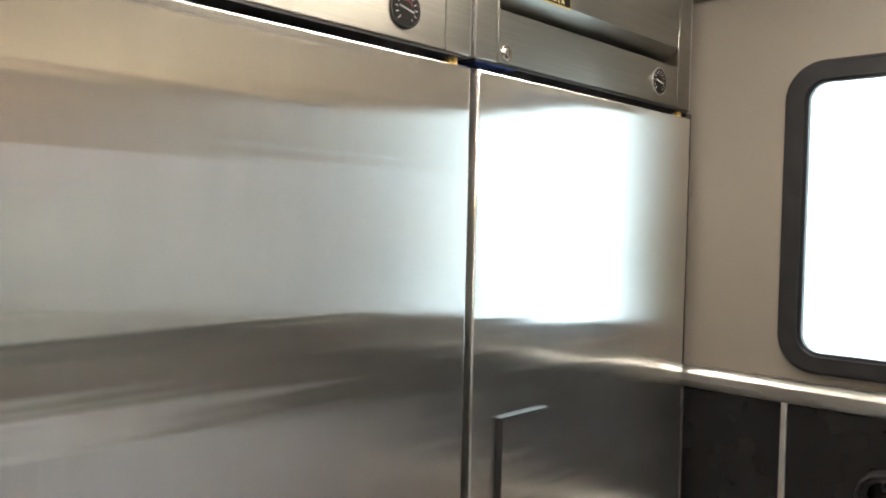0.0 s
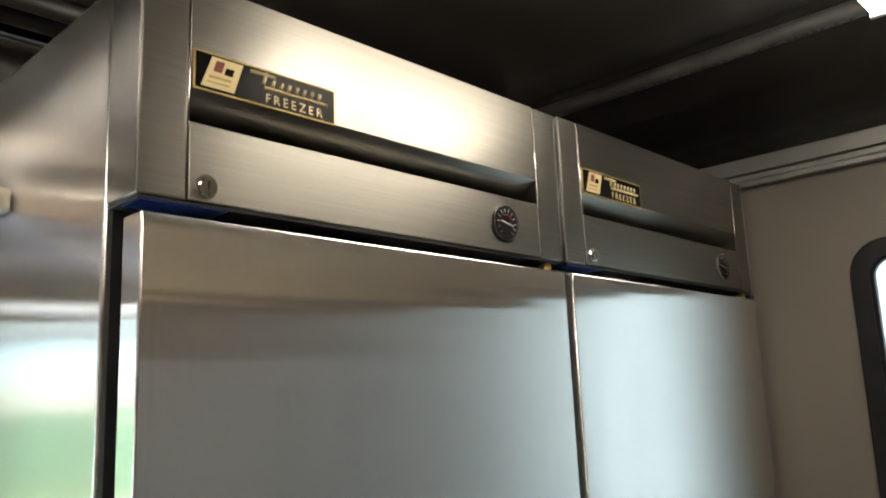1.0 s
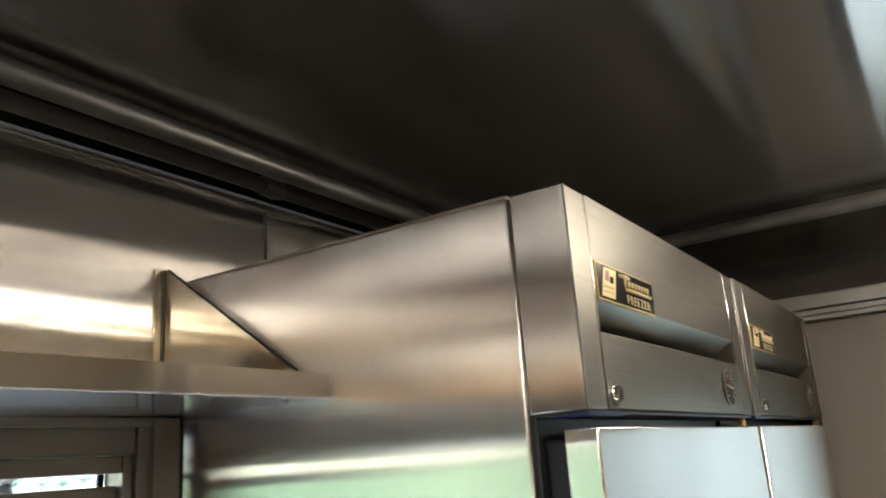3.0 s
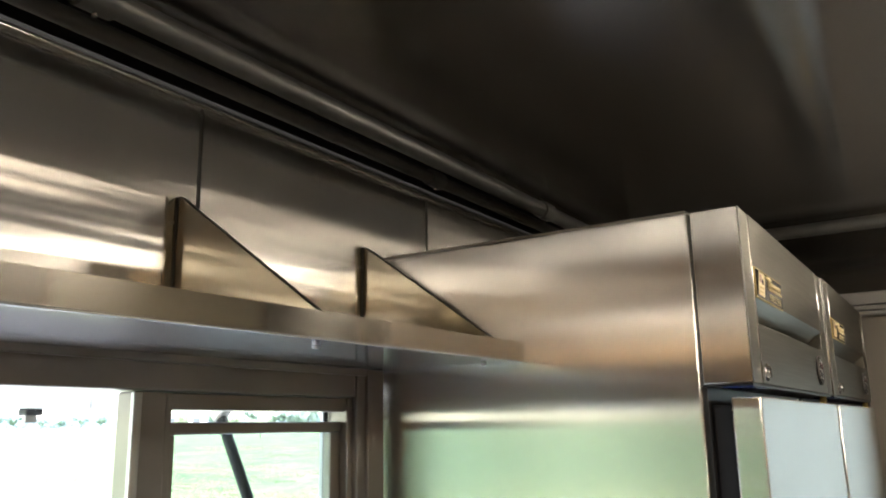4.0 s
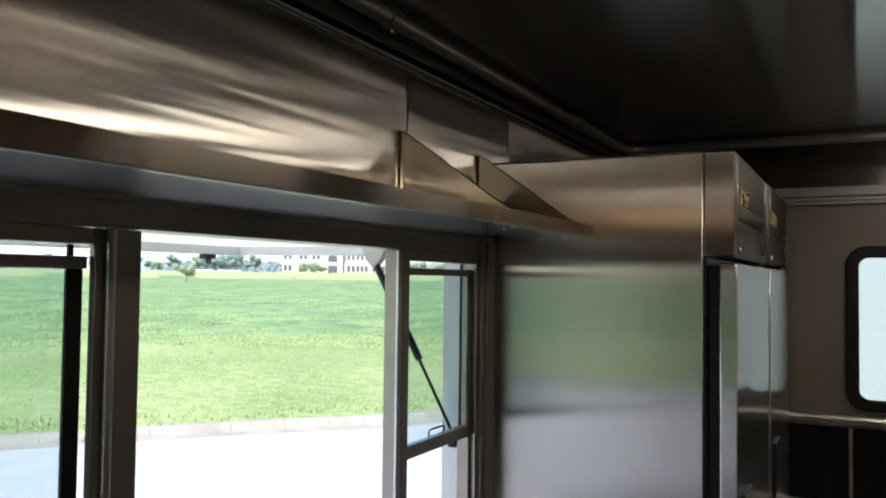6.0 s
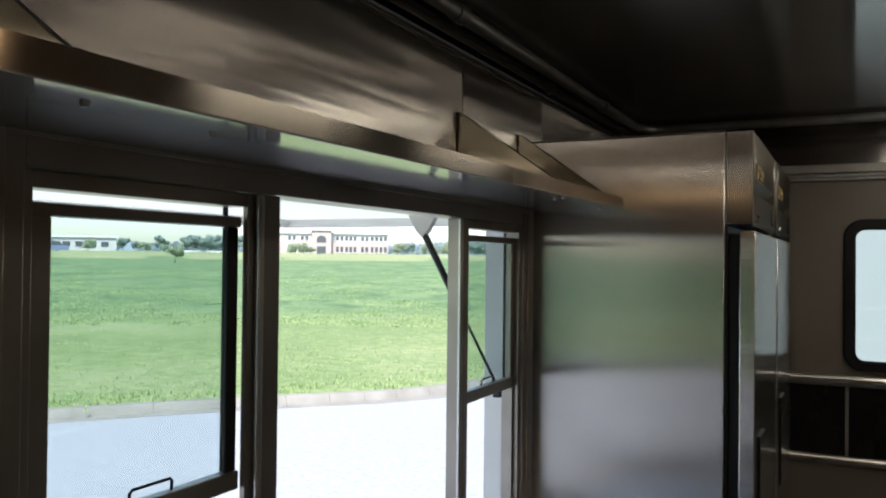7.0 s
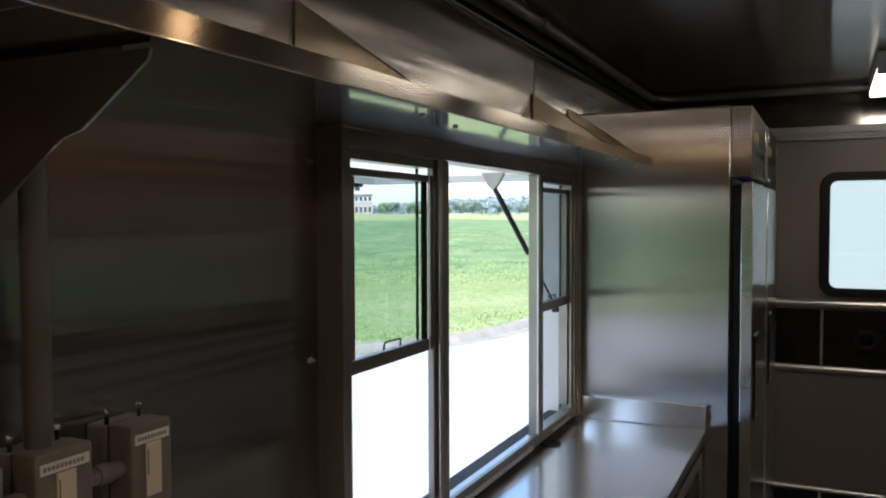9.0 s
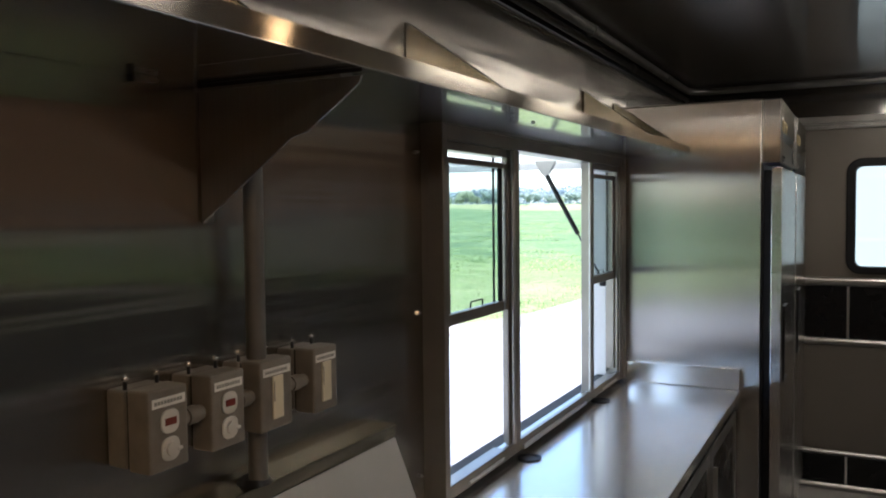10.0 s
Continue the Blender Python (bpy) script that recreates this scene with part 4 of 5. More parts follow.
def outlet_box(y0, y1, kind):
    c = (y0 + y1) / 2
    words = "with two round sockets" if kind == "socket" else "with a tall ivory switch plate"
    b = thing("outlet_box", "grey cast metal outlet box " + words, "outlet box", "outlet boxes")
    part("back_box", box(0.0005, 0.036, y0 - 0.002, y1 + 0.002, 1.236, 1.345, 0.005), BOX_GREY, b)
    part("front_box", box(0.039, 0.080, y0, y1, 1.233, 1.347, 0.004), BOX_GREY, b, "grey front housing")
    part("seam", box(0.0355, 0.0395, y0 + 0.003, y1 - 0.003, 1.238, 1.343), BLACK_PLASTIC, b)
    for x, q in ((0.030, y0 + 0.006), (0.033, y1 - 0.012)):
        s = part("screw_post", cyl((x, q, 1.345), (x, q, 1.358), 0.003, 10), BLACK_PLASTIC, b)
        me = bmesh.new()
        bmesh.ops.create_uvsphere(me, u_segments=12, v_segments=8, radius=0.0048, matrix=Matrix.Translation((x, q, 1.360)))
        part("screw_head", me, CHROME, s, "shiny screw head")
    tape = part("label_tape", box(0.0802, 0.0808, y0 + 0.006, y1 - 0.006, 1.322, 1.335), LABEL_TAPE, b, "white label strip")
    yy = y0 + 0.010
    while yy < y1 - 0.014:
        part("mark", box(0.0808, 0.0811, yy, yy + 0.004, 1.326, 1.331), GREY_INK, tape)
        yy += 0.0056
    if kind == "socket":
        for z in (1.301, 1.263):
            o = part("socket", prism(rounded(c - 0.016, c + 0.016, z - 0.0165, z + 0.0165, 0.0125, 6), "x", 0.0802, 0.0835, 0.0008), WHITE_PLASTIC, b, "white socket face")
            if z > 1.29:
                part("insert", box(0.0835, 0.0842, c - 0.010, c + 0.010, z - 0.005, z + 0.005), RED, o, "dark red insert")
            else:
                part("cap", add_cyl(cyl((0.0835, c, z), (0.0875, c, z), 0.010, 18), (0.086, c + 0.008, z - 0.002), (0.086, c + 0.016, z - 0.002), 0.003, 8), WHITE_PLASTIC, o, "white safety cap")
    else:
        p = part("switch_plate", box(0.0802, 0.0835, c - 0.013, c + 0.013, 1.251, 1.321, 0.0012), IVORY, b, "ivory switch plate")
        part("slot", box(0.0835, 0.0839, c - 0.011, c - 0.0095, 1.280, 1.313), INK, p)

boxes = ((-2.531, -2.460, "socket"), (-2.414, -2.343, "socket"), (-2.306, -2.227, "switch"), (-2.168, -2.098, "switch"))
for a, b_, k in boxes:
    outlet_box(a, b_, k)
for (a0, a1, _), (b0, b1, _) in zip(boxes, boxes[1:]):
    nip = thing("conduit_nipple", "short grey conduit nipple joining two outlet boxes", "conduit", "outlet nipples")
    part("sleeve", add_cyl(cyl((0.058, a1, 1.292), (0.058, b0, 1.292), 0.011, 16), (0.058, (a1 + b0) / 2 - 0.008, 1.292), (0.058, (a1 + b0) / 2 + 0.012, 1.292), 0.0135, 16), BOX_GREY, nip)

# ---------------------------------------------------------------- outside: ground, road, kerb
def grass_mat():
    m = mat("meadow_grass", (0.09, 0.17, 0.035), 0.85, 0.0, 0.2)
    nt, b = nodes_of(m)
    f1_ = noise_tex(nt, 0.22, (1, 1, 1), 6)
    f2_ = noise_tex(nt, 3.2, (1, 1, 1), 6)
    mx = nt.nodes.new("ShaderNodeMath")
    mx.operation = "ADD"
    nt.links.new(f1_, mx.inputs[0])
    nt.links.new(f2_, mx.inputs[1])
    hf = nt.nodes.new("ShaderNodeMath")
    hf.operation = "MULTIPLY"
    hf.inputs[1].default_value = 0.5
    nt.links.new(mx.outputs[0], hf.inputs[0])
    near_ = ramp(nt, hf.outputs[0], [(0.40, (0.145, 0.20, 0.076)), (0.5, (0.195, 0.25, 0.10)), (0.60, (0.265, 0.295, 0.145))])
    lush = ramp(nt, hf.outputs[0], [(0.40, (0.095, 0.16, 0.068)), (0.5, (0.145, 0.215, 0.095)), (0.60, (0.20, 0.265, 0.12))])
    # darker patches of coarse weeds in the taller part
    rank = nt.nodes.new("ShaderNodeMix")
    rank.data_type = "RGBA"
    blot = ramp(nt, noise_tex(nt, 0.55, (1, 1, 1), 5), [(0.52, (0.0, 0.0, 0.0)), (0.64, (0.75, 0.75, 0.75))])
    nt.links.new(blot, rank.inputs[0])
    nt.links.new(lush, rank.inputs[6])
    rank.inputs[7].default_value = (0.062, 0.118, 0.05, 1)
    lush = [o for o in rank.outputs if o.type == "RGBA"][0]
    # mown strip along the road, taller lush grass beyond it
    tc = nt.nodes.new("ShaderNodeTexCoord")
    ln = nt.nodes.new("ShaderNodeVectorMath")
    ln.operation = "LENGTH"
    nt.links.new(tc.outputs["Object"], ln.inputs[0])
    wob = nt.nodes.new("ShaderNodeMath")
    wob.operation = "MULTIPLY_ADD"
    wob.inputs[1].default_value = 14.0
    nt.links.new(f1_, wob.inputs[0])
    nt.links.new(ln.outputs["Value"], wob.inputs[2])
    mr = nt.nodes.new("ShaderNodeMapRange")
    mr.inputs["From Min"].default_value, mr.inputs["From Max"].default_value = 31.0, 40.0
    nt.links.new(wob.outputs[0], mr.inputs["Value"])
    mc = nt.nodes.new("ShaderNodeMix")
    mc.data_type = "RGBA"
    nt.links.new(mr.outputs["Result"], mc.inputs[0])
    nt.links.new(near_, mc.inputs[6])
    nt.links.new(lush, mc.inputs[7])
    col = [o for o in mc.outputs if o.type == "RGBA"][0]
    nt.links.new(col, b.inputs["Base Color"])
    bump(nt, b, noise_tex(nt, 9, (1, 1, 1), 6), 0.6, 0.14)
    return m


MEADOW = grass_mat()
BLADES = varied("grass_blades", (0.32, 0.44, 0.17), (0.46, 0.55, 0.25), 0.5, 0.8)
CONCRETE = varied("pale_concrete_road", (0.275, 0.278, 0.29), (0.355, 0.358, 0.37), 14, 0.85, 0.12, 0.002, fine=160)
KERB = varied("weathered_kerb_concrete", (0.20, 0.185, 0.158), (0.27, 0.252, 0.222), 2.5, 0.9, 0.5, 0.004, fine=60)
# leaf tones lightened: the haze of distance is put into these colours
LEAF = varied("hazed_leaves", (0.30, 0.38, 0.34), (0.38, 0.46, 0.41), 0.3, 0.7)
LEAF_PALE = varied("hazed_pale_leaves", (0.36, 0.43, 0.29), (0.44, 0.50, 0.34), 0.3, 0.7)
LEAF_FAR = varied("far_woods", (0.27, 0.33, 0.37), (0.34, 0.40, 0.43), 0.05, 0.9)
WEED = varied("dark_weeds", (0.25, 0.38, 0.17), (0.34, 0.48, 0.22), 1.5, 0.8)
for leafy in (BLADES, WEED, LEAF, LEAF_PALE, LEAF_FAR):
    # thin leaves let light through
    bn, bb = nodes_of(leafy)
    tl, mxs = bn.nodes.new("ShaderNodeBsdfTranslucent"), bn.nodes.new("ShaderNodeMixShader")
    bn.links.new(bb.inputs["Base Color"].links[0].from_socket, tl.inputs["Color"])
    bn.links.new(bb.outputs["BSDF"], mxs.inputs[1])
    bn.links.new(tl.outputs["BSDF"], mxs.inputs[2])
    bn.links.new(mxs.outputs["Shader"], bn.nodes["Material Output"].inputs["Surface"])
BARK = varied("bark", (0.14, 0.12, 0.10), (0.2, 0.17, 0.14), 2, 0.9)
BRICK = varied("tan_brick_facade", (0.42, 0.34, 0.32), (0.49, 0.40, 0.38), 0.6, 0.85)
PALE_WALL = varied("pale_facade", (0.52, 0.50, 0.49), (0.58, 0.56, 0.55), 0.5, 0.8)
BLUE_WALL = varied("blue_grey_cladding", (0.30, 0.36, 0.44), (0.36, 0.42, 0.50), 0.5, 0.7)
DARK_GLASS = mat("dark_building_glass", (0.08, 0.09, 0.10), 0.15)
CAR_PAINT = mat("white_car_paint", (0.7, 0.7, 0.7), 0.25)
CAR_BLUE = mat("dark_blue_paint", (0.16, 0.20, 0.30), 0.4)

ROAD_Z, LAWN_Z = -0.70, -0.575
KERB_LINE = [(30.0, -19.5), (8.0, -17.6), (-3.0, -16.0), (-8.2, -14.3), (-12.6, -11.5), (-15.0, -7.0), (-14.9, -2.0), (-12.5, 1.7), (-9.4, 5.6), (-7.75, 7.65), (-6.7, 8.75), (-5.95, 9.6), (-5.35, 10.75), (-5.02, 12.1), (-4.88, 14.0), (-4.8, 18.0), (-4.7, 30.0), (-4.3, 70.0)]

def smooth_line(pts, n=6):
    out = []
    P = [np.array(p) for p in pts]
    for i in range(len(P) - 1):
        p0, p1, p2, p3 = P[max(i - 1, 0)], P[i], P[i + 1], P[min(i + 2, len(P) - 1)]
        t1, t2 = (p2 - p0) / 2, (p3 - p1) / 2
        L = np.linalg.norm(p2 - p1)
        t1 = t1 * min(1, 1.2 * L / max(np.linalg.norm(t1), 1e-6))
        t2 = t2 * min(1, 1.2 * L / max(np.linalg.norm(t2), 1e-6))
        for k in range(n):
            u = k / n
            out.append((2 * u**3 - 3 * u**2 + 1) * p1 + (u**3 - 2 * u**2 + u) * t1 + (-2 * u**3 + 3 * u**2) * p2 + (u**3 - u**2) * t2)
    out.append(P[-1])
    return np.array(out)

LINE = smooth_line(KERB_LINE)

def side_of(p):
    """Signed distance to the kerb line, positive on the meadow."""
    a, b = LINE[:-1], LINE[1:]
    d = b - a
    u = np.clip(((p - a) * d).sum(1) / (d * d).sum(1), 0, 1)
    q = a + u[:, None] * d
    r = p - q
    dist = np.hypot(r[:, 0], r[:, 1])
    i = int(dist.argmin())
    c = d[i, 0] * r[i, 1] - d[i, 1] * r[i, 0]
    return float(dist[i] if c > 0 else -dist[i])

def lawn_height(x, y, s):
    d = math.hypot(x, y)
    rise = 0.0145 * min(max(0.0, d - 25.0), 270.0) + 0.003 * max(0.0, d - 295.0)
    lumps = 0.05 * noise.noise((x * 0.35, y * 0.35, 0.0)) + 0.10 * noise.noise((x * 0.07, y * 0.07, 3.0)) * min(1.0, max(s, 0.0) / 12.0)
    return LAWN_Z + rise + lumps * min(1.0, max(s - 0.3, 0.0) / 2.0)

def lines(dense0, dense1, step, lo, hi, grow=1.16):
    v = list(np.arange(dense0, dense1 + 1e-6, step))
    s, a = step, dense0
    while a > lo:
        s *= grow
        a -= s
        v.insert(0, max(a, lo))
    s, a = step, dense1
    while a < hi:
        s *= grow
        a += s
        v.append(min(a, hi))
    return v

gx, gy = lines(-14.0, -3.0, 0.3, -1500.0, 40.0), lines(2.0, 20.0, 0.35, -400.0, 1800.0)
verts, faces = [], []
for y in gy:
    for x in gx:
        s = max(side_of(np.array((x, y))), x - 9.0)
        z = lawn_height(x, y, s) if s > 0.12 else ROAD_Z - 0.12
        verts.append((x, y, z))
nx = len(gx)
for j in range(len(gy) - 1):
    for i in range(nx - 1):
        faces.append((j * nx + i, j * nx + i + 1, (j + 1) * nx + i + 1, (j + 1) * nx + i))
me = bpy.data.meshes.new("ground")
me.from_pydata(verts, [], faces)
me.shade_smooth()
me.materials.append(MEADOW)
tagged(new("ground", me), "rough green meadow reaching to the horizon", "meadow", "", "structure")

# road: one slab sheet between trailer and kerb
dirs = np.gradient(LINE, axis=0)
dirs /= np.hypot(dirs[:, 0], dirs[:, 1])[:, None]
norm = np.stack([-dirs[:, 1], dirs[:, 0]], 1)
bm = box(-20.0, 12.0, -24.0, 70.0, ROAD_Z - 0.05, ROAD_Z)
structure("road", bm, CONCRETE, "pale sunlit concrete road beside the trailer", "road", False)

kerb = thing("kerb", "weathered pale concrete kerb between road and meadow", "kerb")
tagged(kerb, kind="structure")
def kerb_piece(i0, i1):
    """A length of kerb with a sloped gutter and rounded top."""
    prof = [(-0.34, ROAD_Z + 0.004), (-0.10, ROAD_Z + 0.012), (-0.05, ROAD_Z + 0.10), (-0.01, LAWN_Z + 0.012), (0.14, LAWN_Z + 0.014), (0.16, LAWN_Z - 0.1), (-0.34, ROAD_Z - 0.1)]
    bm = bmesh.new()
    rings = []
    for k, i in enumerate(range(i0, i1 + 1)):
        p, nrm = LINE[i], norm[i]
        cut = 0.0025 * (1 if k == 0 else -1 if i == i1 else 0)
        p = p + dirs[i] * cut
        rings.append([bm.verts.new((p[0] + nrm[0] * u, p[1] + nrm[1] * u, z)) for u, z in prof])
    n = len(prof)
    for A, B in zip(rings, rings[1:]):
        for k in range(n):
            bm.faces.new((A[k], A[(k + 1) % n], B[(k + 1) % n], B[k]))
    bm.faces.new(rings[0])
    bm.faces.new(list(reversed(rings[-1])))
    bmesh.ops.recalc_face_normals(bm, faces=bm.faces[:])
    part("kerb_stone", bm, KERB, kerb)
for i in range(0, len(LINE) - 1, 3):
    kerb_piece(i, min(i + 3, len(LINE) - 1))

# grass tufts on the meadow
rng = np.random.default_rng(4)
tv, tf = [], []
def tuft(x, y, z, h, w, n):
    for _ in range(n):
        a, l = rng.uniform(0, 6.283), rng.uniform(0.2, 0.7) * h
        ox, oy = rng.normal(0, w, 2)
        c, s_ = math.cos(a), math.sin(a)
        k = len(tv)
        bw = 0.014 + 0.10 * h
        hh = h * rng.uniform(0.6, 1.1)
        tv.extend(((x + ox - s_ * bw, y + oy + c * bw, z - 0.02), (x + ox + s_ * bw, y + oy - c * bw, z - 0.02), (x + ox + c * l, y + oy + s_ * l, z + hh)))
        tf.append((k, k + 1, k + 2))
count = 0
while count < 10000:
    r = 9 + 75 * rng.random() ** 1.6
    a = rng.uniform(radians(8), radians(78))
    x, y = -r * math.sin(a), r * math.cos(a) - 1.5
    s = side_of(np.array((x, y)))
    if s < 0.18:
        continue
    z = lawn_height(x, y, s)
    wild = noise.noise((x * 0.12, y * 0.12, 9.0))
    near = s < 1.2
    if near:
        tuft(x, y, z, rng.uniform(0.04, 0.10), 0.10, 6)
    elif r > 26 and wild > -0.05:
        tuft(x, y, z, rng.uniform(0.04, 0.09), 0.35, 12)
    else:
        tuft(x, y, z, rng.uniform(0.025, 0.05), 0.2, 3)
    count += 1
me = bpy.data.meshes.new("grass_tufts")
me.from_pydata(tv, [], tf)
me.materials.append(BLADES)
me.normals_split_custom_set([(0.0, 0.0, 1.0)] * len(me.loops))
tagged(new("grass_tufts", me), "uneven tufts of tall green meadow grass", "grass", "", "stuff")

# dark rank weeds in clumps and drifts on the unmown part
cv, cf = [], []
rc = np.random.default_rng(21)
made = 0
while made < 120:
    r, a = 26.5 + 48 * rc.random() ** 1.5, rc.uniform(radians(8), radians(64))
    x, y = -r * math.sin(a), r * math.cos(a) - 2.0
    if noise.noise((x * 0.11, y * 0.11, 4.0)) < 0.05:
        continue
    made += 1
    wide, tall = rc.uniform(0.12, 0.42) * (1.8 if rc.random() < 0.12 else 1.0), rc.uniform(0.04, 0.09)
    long_ = rc.uniform(1.0, 2.6)
    for _ in range(int(24 + 60 * wide)):
        u, v = rc.normal(0, 0.5, 2)
        px, py = x + wide * long_ * u * math.cos(a) - wide * v * math.sin(a), y + wide * long_ * u * math.sin(a) + wide * v * math.cos(a)
        hh = tall * max(0.2, 1.0 - u * u - v * v) * rc.uniform(0.5, 1.1)
        t_ = rc.uniform(0, 6.283)
        c, s_, w = math.cos(t_), math.sin(t_), rc.uniform(0.02, 0.05)
        z, n0 = lawn_height(px, py, 10.0), len(cv)
        lean_x, lean_y = rc.normal(0, 0.05, 2)
        cv += [(px - c * w, py - s_ * w, z + hh * 0.35 - 0.03), (px + c * w, py + s_ * w, z + hh * 0.35 - 0.03), (px + lean_x, py + lean_y, z + hh)]
        cf.append((n0, n0 + 1, n0 + 2))
me = bpy.data.meshes.new("weeds")
me.from_pydata(cv, [], cf)
me.materials.append(WEED)
me.normals_split_custom_set([(0.0, 0.0, 1.0)] * len(me.loops))
tagged(new("weeds", me), "dark green clumps of rank weeds in the meadow", "weeds", "", "stuff")

# paler tall dry grass along the far edge of the meadow
DRY = varied("dry_tall_grass", (0.23, 0.28, 0.14), (0.29, 0.32, 0.18), 0.08, 0.9)
dv, df = [], []
rd = np.random.default_rng(12)
for k in range(9000):
    a, r = radians(rd.uniform(8, 64)), rd.uniform(150, 215)
    x, y = -r * math.sin(a), r * math.cos(a) - 2.0
    if noise.noise((math.degrees(a) * 0.25, r * 0.03, 2.0)) < -0.15:
        continue
    z, h, w = lawn_height(x, y, 100.0), rd.uniform(0.4, 1.1), rd.uniform(0.3, 0.9)
    c, s_ = math.cos(a) * w, math.sin(a) * w
    n0 = len(dv)
    dv += [(x - c, y - s_, z - 0.1), (x + c, y + s_, z - 0.1), (x + rd.uniform(-0.3, 0.3), y, z + h)]
    df.append((n0, n0 + 1, n0 + 2))
me = bpy.data.meshes.new("dry_grass")
me.from_pydata(dv, [], df)
me.materials.append(DRY)
me.normals_split_custom_set([(0.0, 0.0, 1.0)] * len(me.loops))
tagged(new("dry_grass", me), "pale dry tall grass at the far edge of the meadow", "grass", "", "stuff")

# ---------------------------------------------------------------- trees, woods, buildings far off
def far_z(x, y):
    return lawn_height(x, y, 100.0)

def leaf_mesh(seed, h, w, leaf, n):
    r = np.random.default_rng(seed)
    v, f = [], []
    blobs = [(r.normal(0, w * 0.26), r.normal(0, w * 0.26), h * r.uniform(0.38, 0.86), w * r.uniform(0.18, 0.34)) for _ in range(13)]
    for _ in range(n):
        bx, by, bz, br = blobs[r.integers(len(blobs))]
        d = r.normal(0, 1, 3)
        d /= np.linalg.norm(d)
        p = np.array((bx, by, bz)) + d * br * r.uniform(0.55, 1.05)
        u = np.cross(d, r.normal(0, 1, 3))
        u /= np.linalg.norm(u)
        t = np.cross(d, u)
        sz = leaf * r.uniform(0.6, 1.3)
        k = len(v)
        v += [tuple(p - u * sz - t * sz * 0.6), tuple(p + u * sz - t * sz * 0.6), tuple(p + t * sz), ]
        f.append((k, k + 1, k + 2))
    me = bpy.data.meshes.new("crown")
    me.from_pydata(v, [], f)
    return me

def trunk_mesh(h, w):
    bm = bmesh.new()
    add_cyl(bm, (0, 0, -0.3), (0, 0, h * 0.55), 0.03 * h, 9, 0.014 * h)
    for k in range(5):
        a = 1.256 * k
        add_cyl(bm, (0, 0, h * (0.28 + 0.04 * k)), (0.28 * w * math.cos(a), 0.28 * w * math.sin(a), h * (0.5 + 0.06 * k)), 0.012 * h, 7, 0.004 * h)
    return mesh_of("trunk", bm, BARK)

KINDS = []
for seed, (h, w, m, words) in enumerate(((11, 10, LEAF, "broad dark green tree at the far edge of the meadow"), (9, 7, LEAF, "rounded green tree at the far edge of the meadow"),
                                         (8, 7, LEAF_PALE, "pale green tree with haze in its leaf colour, at the far edge of the meadow"), (12, 6.5, LEAF, "tall narrow green tree at the far edge of the meadow"), (5, 4.5, LEAF_PALE, "small yellowish green tree on the meadow"))):
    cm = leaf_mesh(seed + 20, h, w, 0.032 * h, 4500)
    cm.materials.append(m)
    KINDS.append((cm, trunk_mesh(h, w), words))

def tree(kind, x, y, scale, turn):
    cm, tm, words = KINDS[kind]
    t = thing("tree", words, "tree", "trees beyond the meadow")
    t.matrix_world = Matrix.Translation((x, y, far_z(x, y))) @ Matrix.Rotation(turn, 4, "Z") @ Matrix.Diagonal((scale, scale, scale, 1))
    for nm, me_ in (("trunk", tm), ("crown", cm)):
        o_ = new(nm, me_)
        o_.parent = t

r2 = random.Random(5)
def at_bearing(deg, dist):
    """A place by its bearing (degrees to the left of +y) and distance from the serving window."""
    return -dist * math.sin(radians(deg)), -2.0 + dist * math.cos(radians(deg))
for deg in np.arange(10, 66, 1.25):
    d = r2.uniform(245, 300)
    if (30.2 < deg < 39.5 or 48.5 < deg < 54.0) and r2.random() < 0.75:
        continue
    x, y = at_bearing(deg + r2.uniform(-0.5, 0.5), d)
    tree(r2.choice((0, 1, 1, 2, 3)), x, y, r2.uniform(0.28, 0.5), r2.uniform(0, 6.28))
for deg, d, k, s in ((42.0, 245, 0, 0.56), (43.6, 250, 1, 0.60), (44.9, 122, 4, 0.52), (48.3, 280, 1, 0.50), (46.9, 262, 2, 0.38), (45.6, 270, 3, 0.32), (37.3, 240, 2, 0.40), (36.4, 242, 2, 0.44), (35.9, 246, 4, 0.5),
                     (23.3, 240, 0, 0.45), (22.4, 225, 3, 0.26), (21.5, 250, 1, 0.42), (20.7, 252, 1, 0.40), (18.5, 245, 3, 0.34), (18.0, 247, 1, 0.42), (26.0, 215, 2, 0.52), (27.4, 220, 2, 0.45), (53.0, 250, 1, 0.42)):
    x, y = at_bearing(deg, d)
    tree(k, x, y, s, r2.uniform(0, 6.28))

# blue-green woods on the horizon, with the haze in their colour
wv, wf = [], []
rw = np.random.default_rng(9)
for k in range(26000):
    deg = rw.uniform(-5, 85)
    hill = 8 + 4 * noise.noise((deg * 0.11, 0.0, 5.0)) + (8 * math.exp(-((deg - 21) / 7.0) ** 2))
    d = rw.uniform(560, 680)
    x, y = at_bearing(deg, d)
    z = far_z(x, y) - 2.0 + hill * rw.random() ** 0.7
    sz = rw.uniform(0.8, 1.9)
    n0 = len(wv)
    d3 = rw.normal(0, 1, (3, 3)) * sz
    for q in d3:
        wv.append((x + q[0], y + q[1], z + q[2] * 0.7))
    wf.append((n0, n0 + 1, n0 + 2))
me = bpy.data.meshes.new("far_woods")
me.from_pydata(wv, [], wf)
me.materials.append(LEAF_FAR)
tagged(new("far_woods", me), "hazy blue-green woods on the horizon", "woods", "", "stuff")

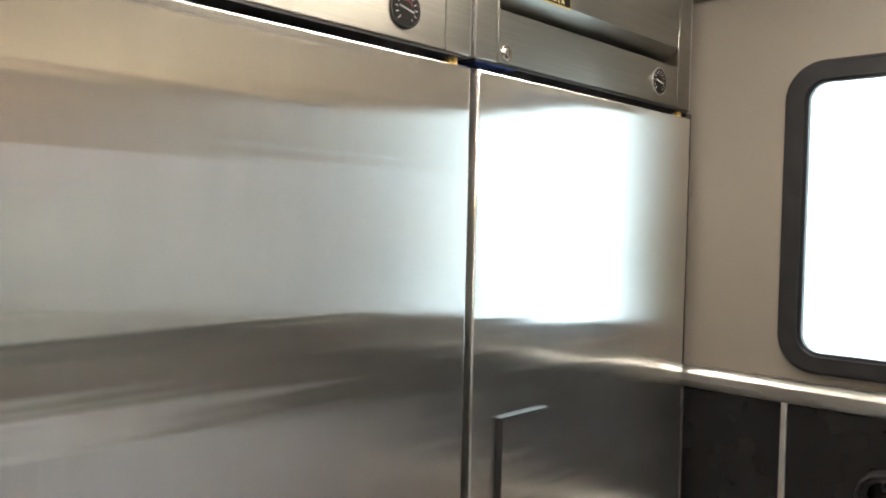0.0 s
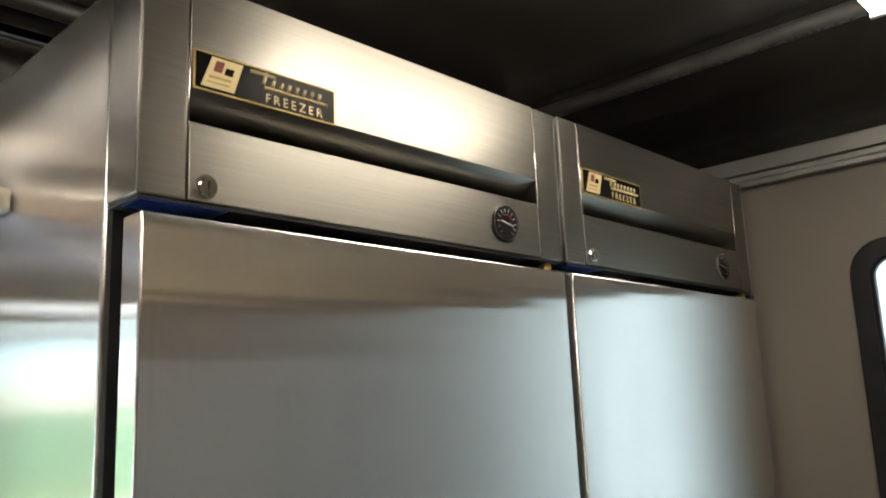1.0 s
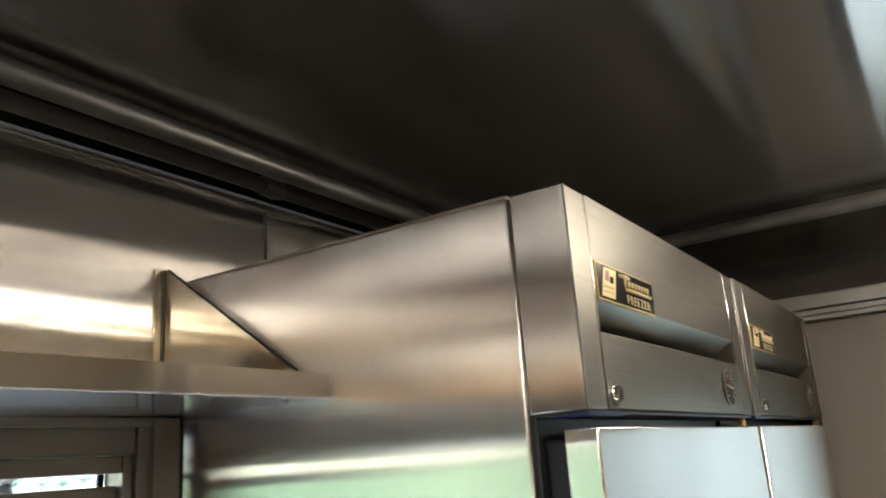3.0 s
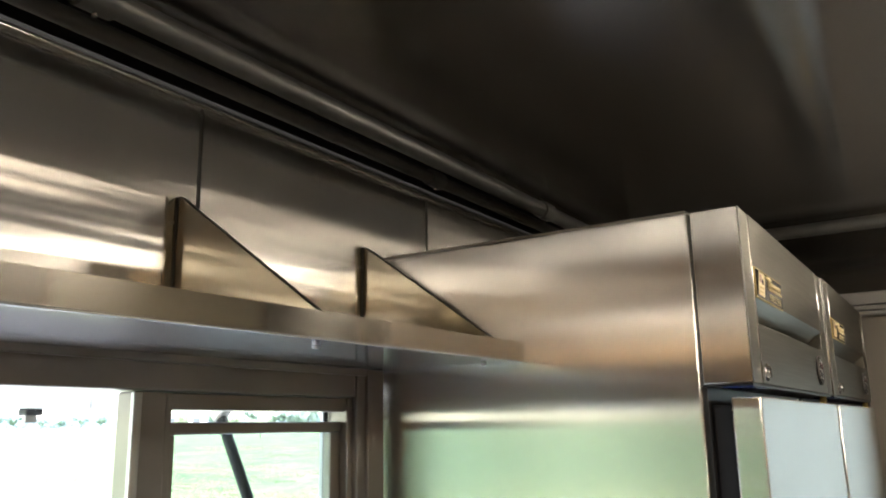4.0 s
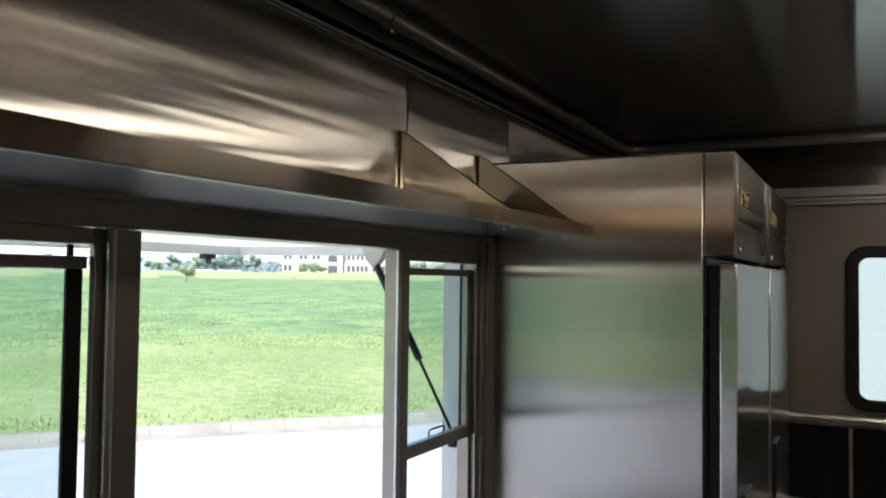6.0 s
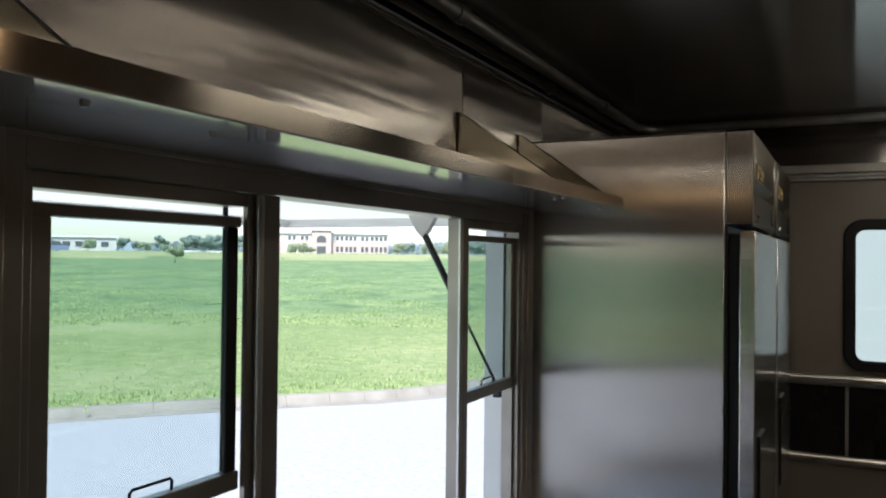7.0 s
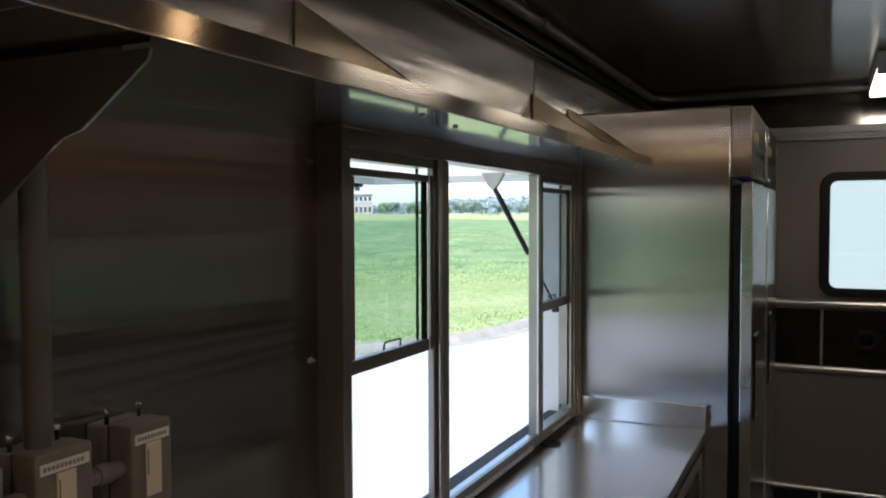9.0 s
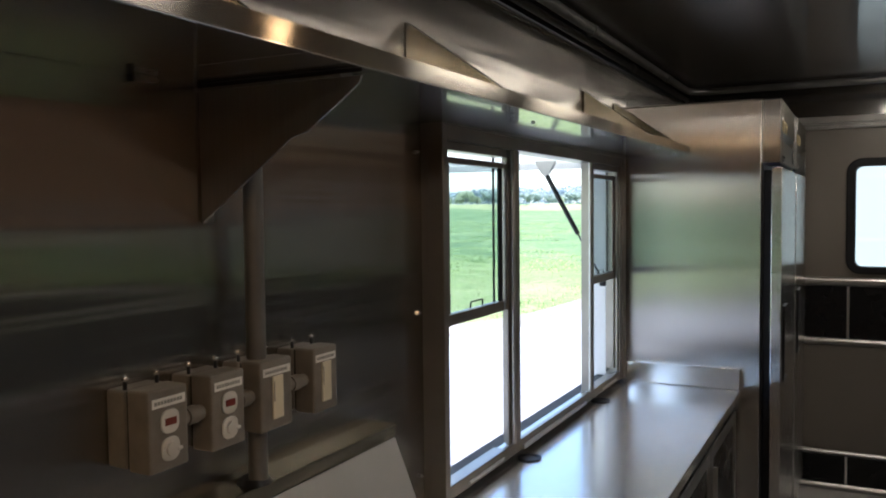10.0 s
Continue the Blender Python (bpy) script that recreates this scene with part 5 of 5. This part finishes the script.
def office():
    """Two-storey office building with rows of windows."""
    W_, D_, H_ = 42.0, 18.0, 7.6
    b = thing("office_building", "two-storey tan brick office building far across the meadow", "building")
    part("wall", box(-W_ / 2, W_ / 2, 0, D_, -3, 4.3, 0.05), BRICK, b, "tan brick lower storey")
    part("upper_wall", box(-W_ / 2, W_ / 2, 0.05, D_, 4.3, H_ - 0.5, 0.05), PALE_WALL, b, "pale upper storey")
    part("parapet", box(-W_ / 2 - 0.5, W_ / 2 + 0.5, -0.5, D_, H_ - 0.5, H_, 0.05), PALE_WALL, b, "pale parapet")
    part("entrance_block", box(-6.5, 0.5, -2.2, 0.0, -3, H_ + 0.6, 0.05), BRICK, b, "projecting entrance block")
    part("entrance_cap", box(-7.2, 1.2, -2.7, 0.4, H_ + 0.6, H_ + 1.2, 0.05), PALE_WALL, b, "pale cap over the entrance")
    part("roof", box(-W_ / 2, W_ / 2, 0.5, D_ - 0.5, H_, H_ + 0.2), WHITE_PAINT, b)
    part("entrance_glass", box(-4.6, -1.4, -2.3, -2.2, -1, 2.6), DARK_GLASS, b, "dark entrance glazing")
    part("arch_window", prism([(-3.0 + 1.6 * math.cos(radians(a)), 5.2 + 1.3 * math.sin(radians(a))) for a in range(0, 181, 20)] + [(-4.6, 4.0), (-1.4, 4.0)], "y", -2.3, -2.2), DARK_GLASS, b, "dark arched window over the entrance")
    for zc_, zh in ((5.6, 1.5), (1.6, 2.0)):
        for g in (-19, -13.5, -9.0, 3.5, 7.5, 12.5, 16.0, 19.2):
            for k in ((-1.5, 0.0, 1.5) if g == 7.5 else (-0.8, 0.8)):
                w = part("window", box(g + k - 0.5, g + k + 0.5, -0.07, 0.03, zc_ - zh / 2, zc_ + zh / 2), DARK_GLASS, b, "dark office window")
                part("frame", box(g + k - 0.7, g + k + 0.7, -0.12, -0.075, zc_ - zh / 2 - 0.15, zc_ - zh / 2), PALE_WALL, w)
    return b

ob = office()
bx_, by_ = at_bearing(34.6, 292.0)
ang = math.atan2(-bx_, by_ + 2.0)
ob.matrix_world = Matrix.Translation((bx_, by_, far_z(bx_, by_))) @ Matrix.Rotation(ang, 4, "Z")

def warehouse():
    """Long low building with a flat roof and a band of windows."""
    b = thing("warehouse", "long low pale blue-grey building far across the meadow", "building")
    part("wall", box(-13, 13, 0, 12, -2, 4.6, 0.05), PALE_WALL, b, "pale grey wall")
    part("roof", box(-13.6, 13.6, -0.6, 12.5, 4.6, 5.2, 0.05), WHITE_PAINT, b, "pale flat roof")
    part("annex", box(5, 20, 1.5, 12, -2, 3.2, 0.05), BLUE_WALL, b, "blue-grey annex")
    for k in range(6):
        w = part("window", box(-12 + k * 4.0, -9.6 + k * 4.0, -0.07, 0.03, 1.4, 3.2), DARK_GLASS, b, "dark window")
        part("frame", box(-12.1 + k * 4.0, -9.5 + k * 4.0, -0.13, -0.075, 1.2, 1.4), PALE_WALL, w)
    return b

wh = warehouse()
wx_, wy_ = at_bearing(51.2, 300.0)
wh.matrix_world = Matrix.Translation((wx_, wy_, far_z(wx_, wy_))) @ Matrix.Rotation(math.atan2(-wx_, wy_ + 2.0), 4, "Z")

def far_car(deg, dist, paint, words, L=4.6, H=1.5):
    x, y = at_bearing(deg, dist)
    c = thing("parked_car", words, "car", "far parked vehicles")
    c.matrix_world = Matrix.Translation((x, y, far_z(x, y))) @ Matrix.Rotation(radians(deg), 4, "Z")
    part("body", box(-L / 2, L / 2, -0.9, 0.9, 0.35, H * 0.62, 0.15), paint, c)
    part("cabin", prism([(-L * 0.28, H * 0.62), (L * 0.30, H * 0.62), (L * 0.18, H), (-L * 0.18, H)], "y", -0.8, 0.8, 0.08), DARK_GLASS, c, "dark glazed cabin")
    for wx in (-L * 0.32, L * 0.32):
        for wy in (-0.85, 0.85):
            part("wheel", cyl((wx, wy - 0.1, 0.33), (wx, wy + 0.1, 0.33), 0.33, 14), RUBBER, c)
for deg, d, p in ((44.3, 235, CAR_PAINT), (43.9, 236, CAR_PAINT), (45.1, 238, CAR_PAINT), (42.4, 235, CAR_PAINT), (42.0, 236, CAR_PAINT)):
    far_car(deg, d, p, "white car parked far across the meadow")
far_car(52.4, 225, CAR_BLUE, "dark blue van parked far across the meadow", 6.5, 3.0)
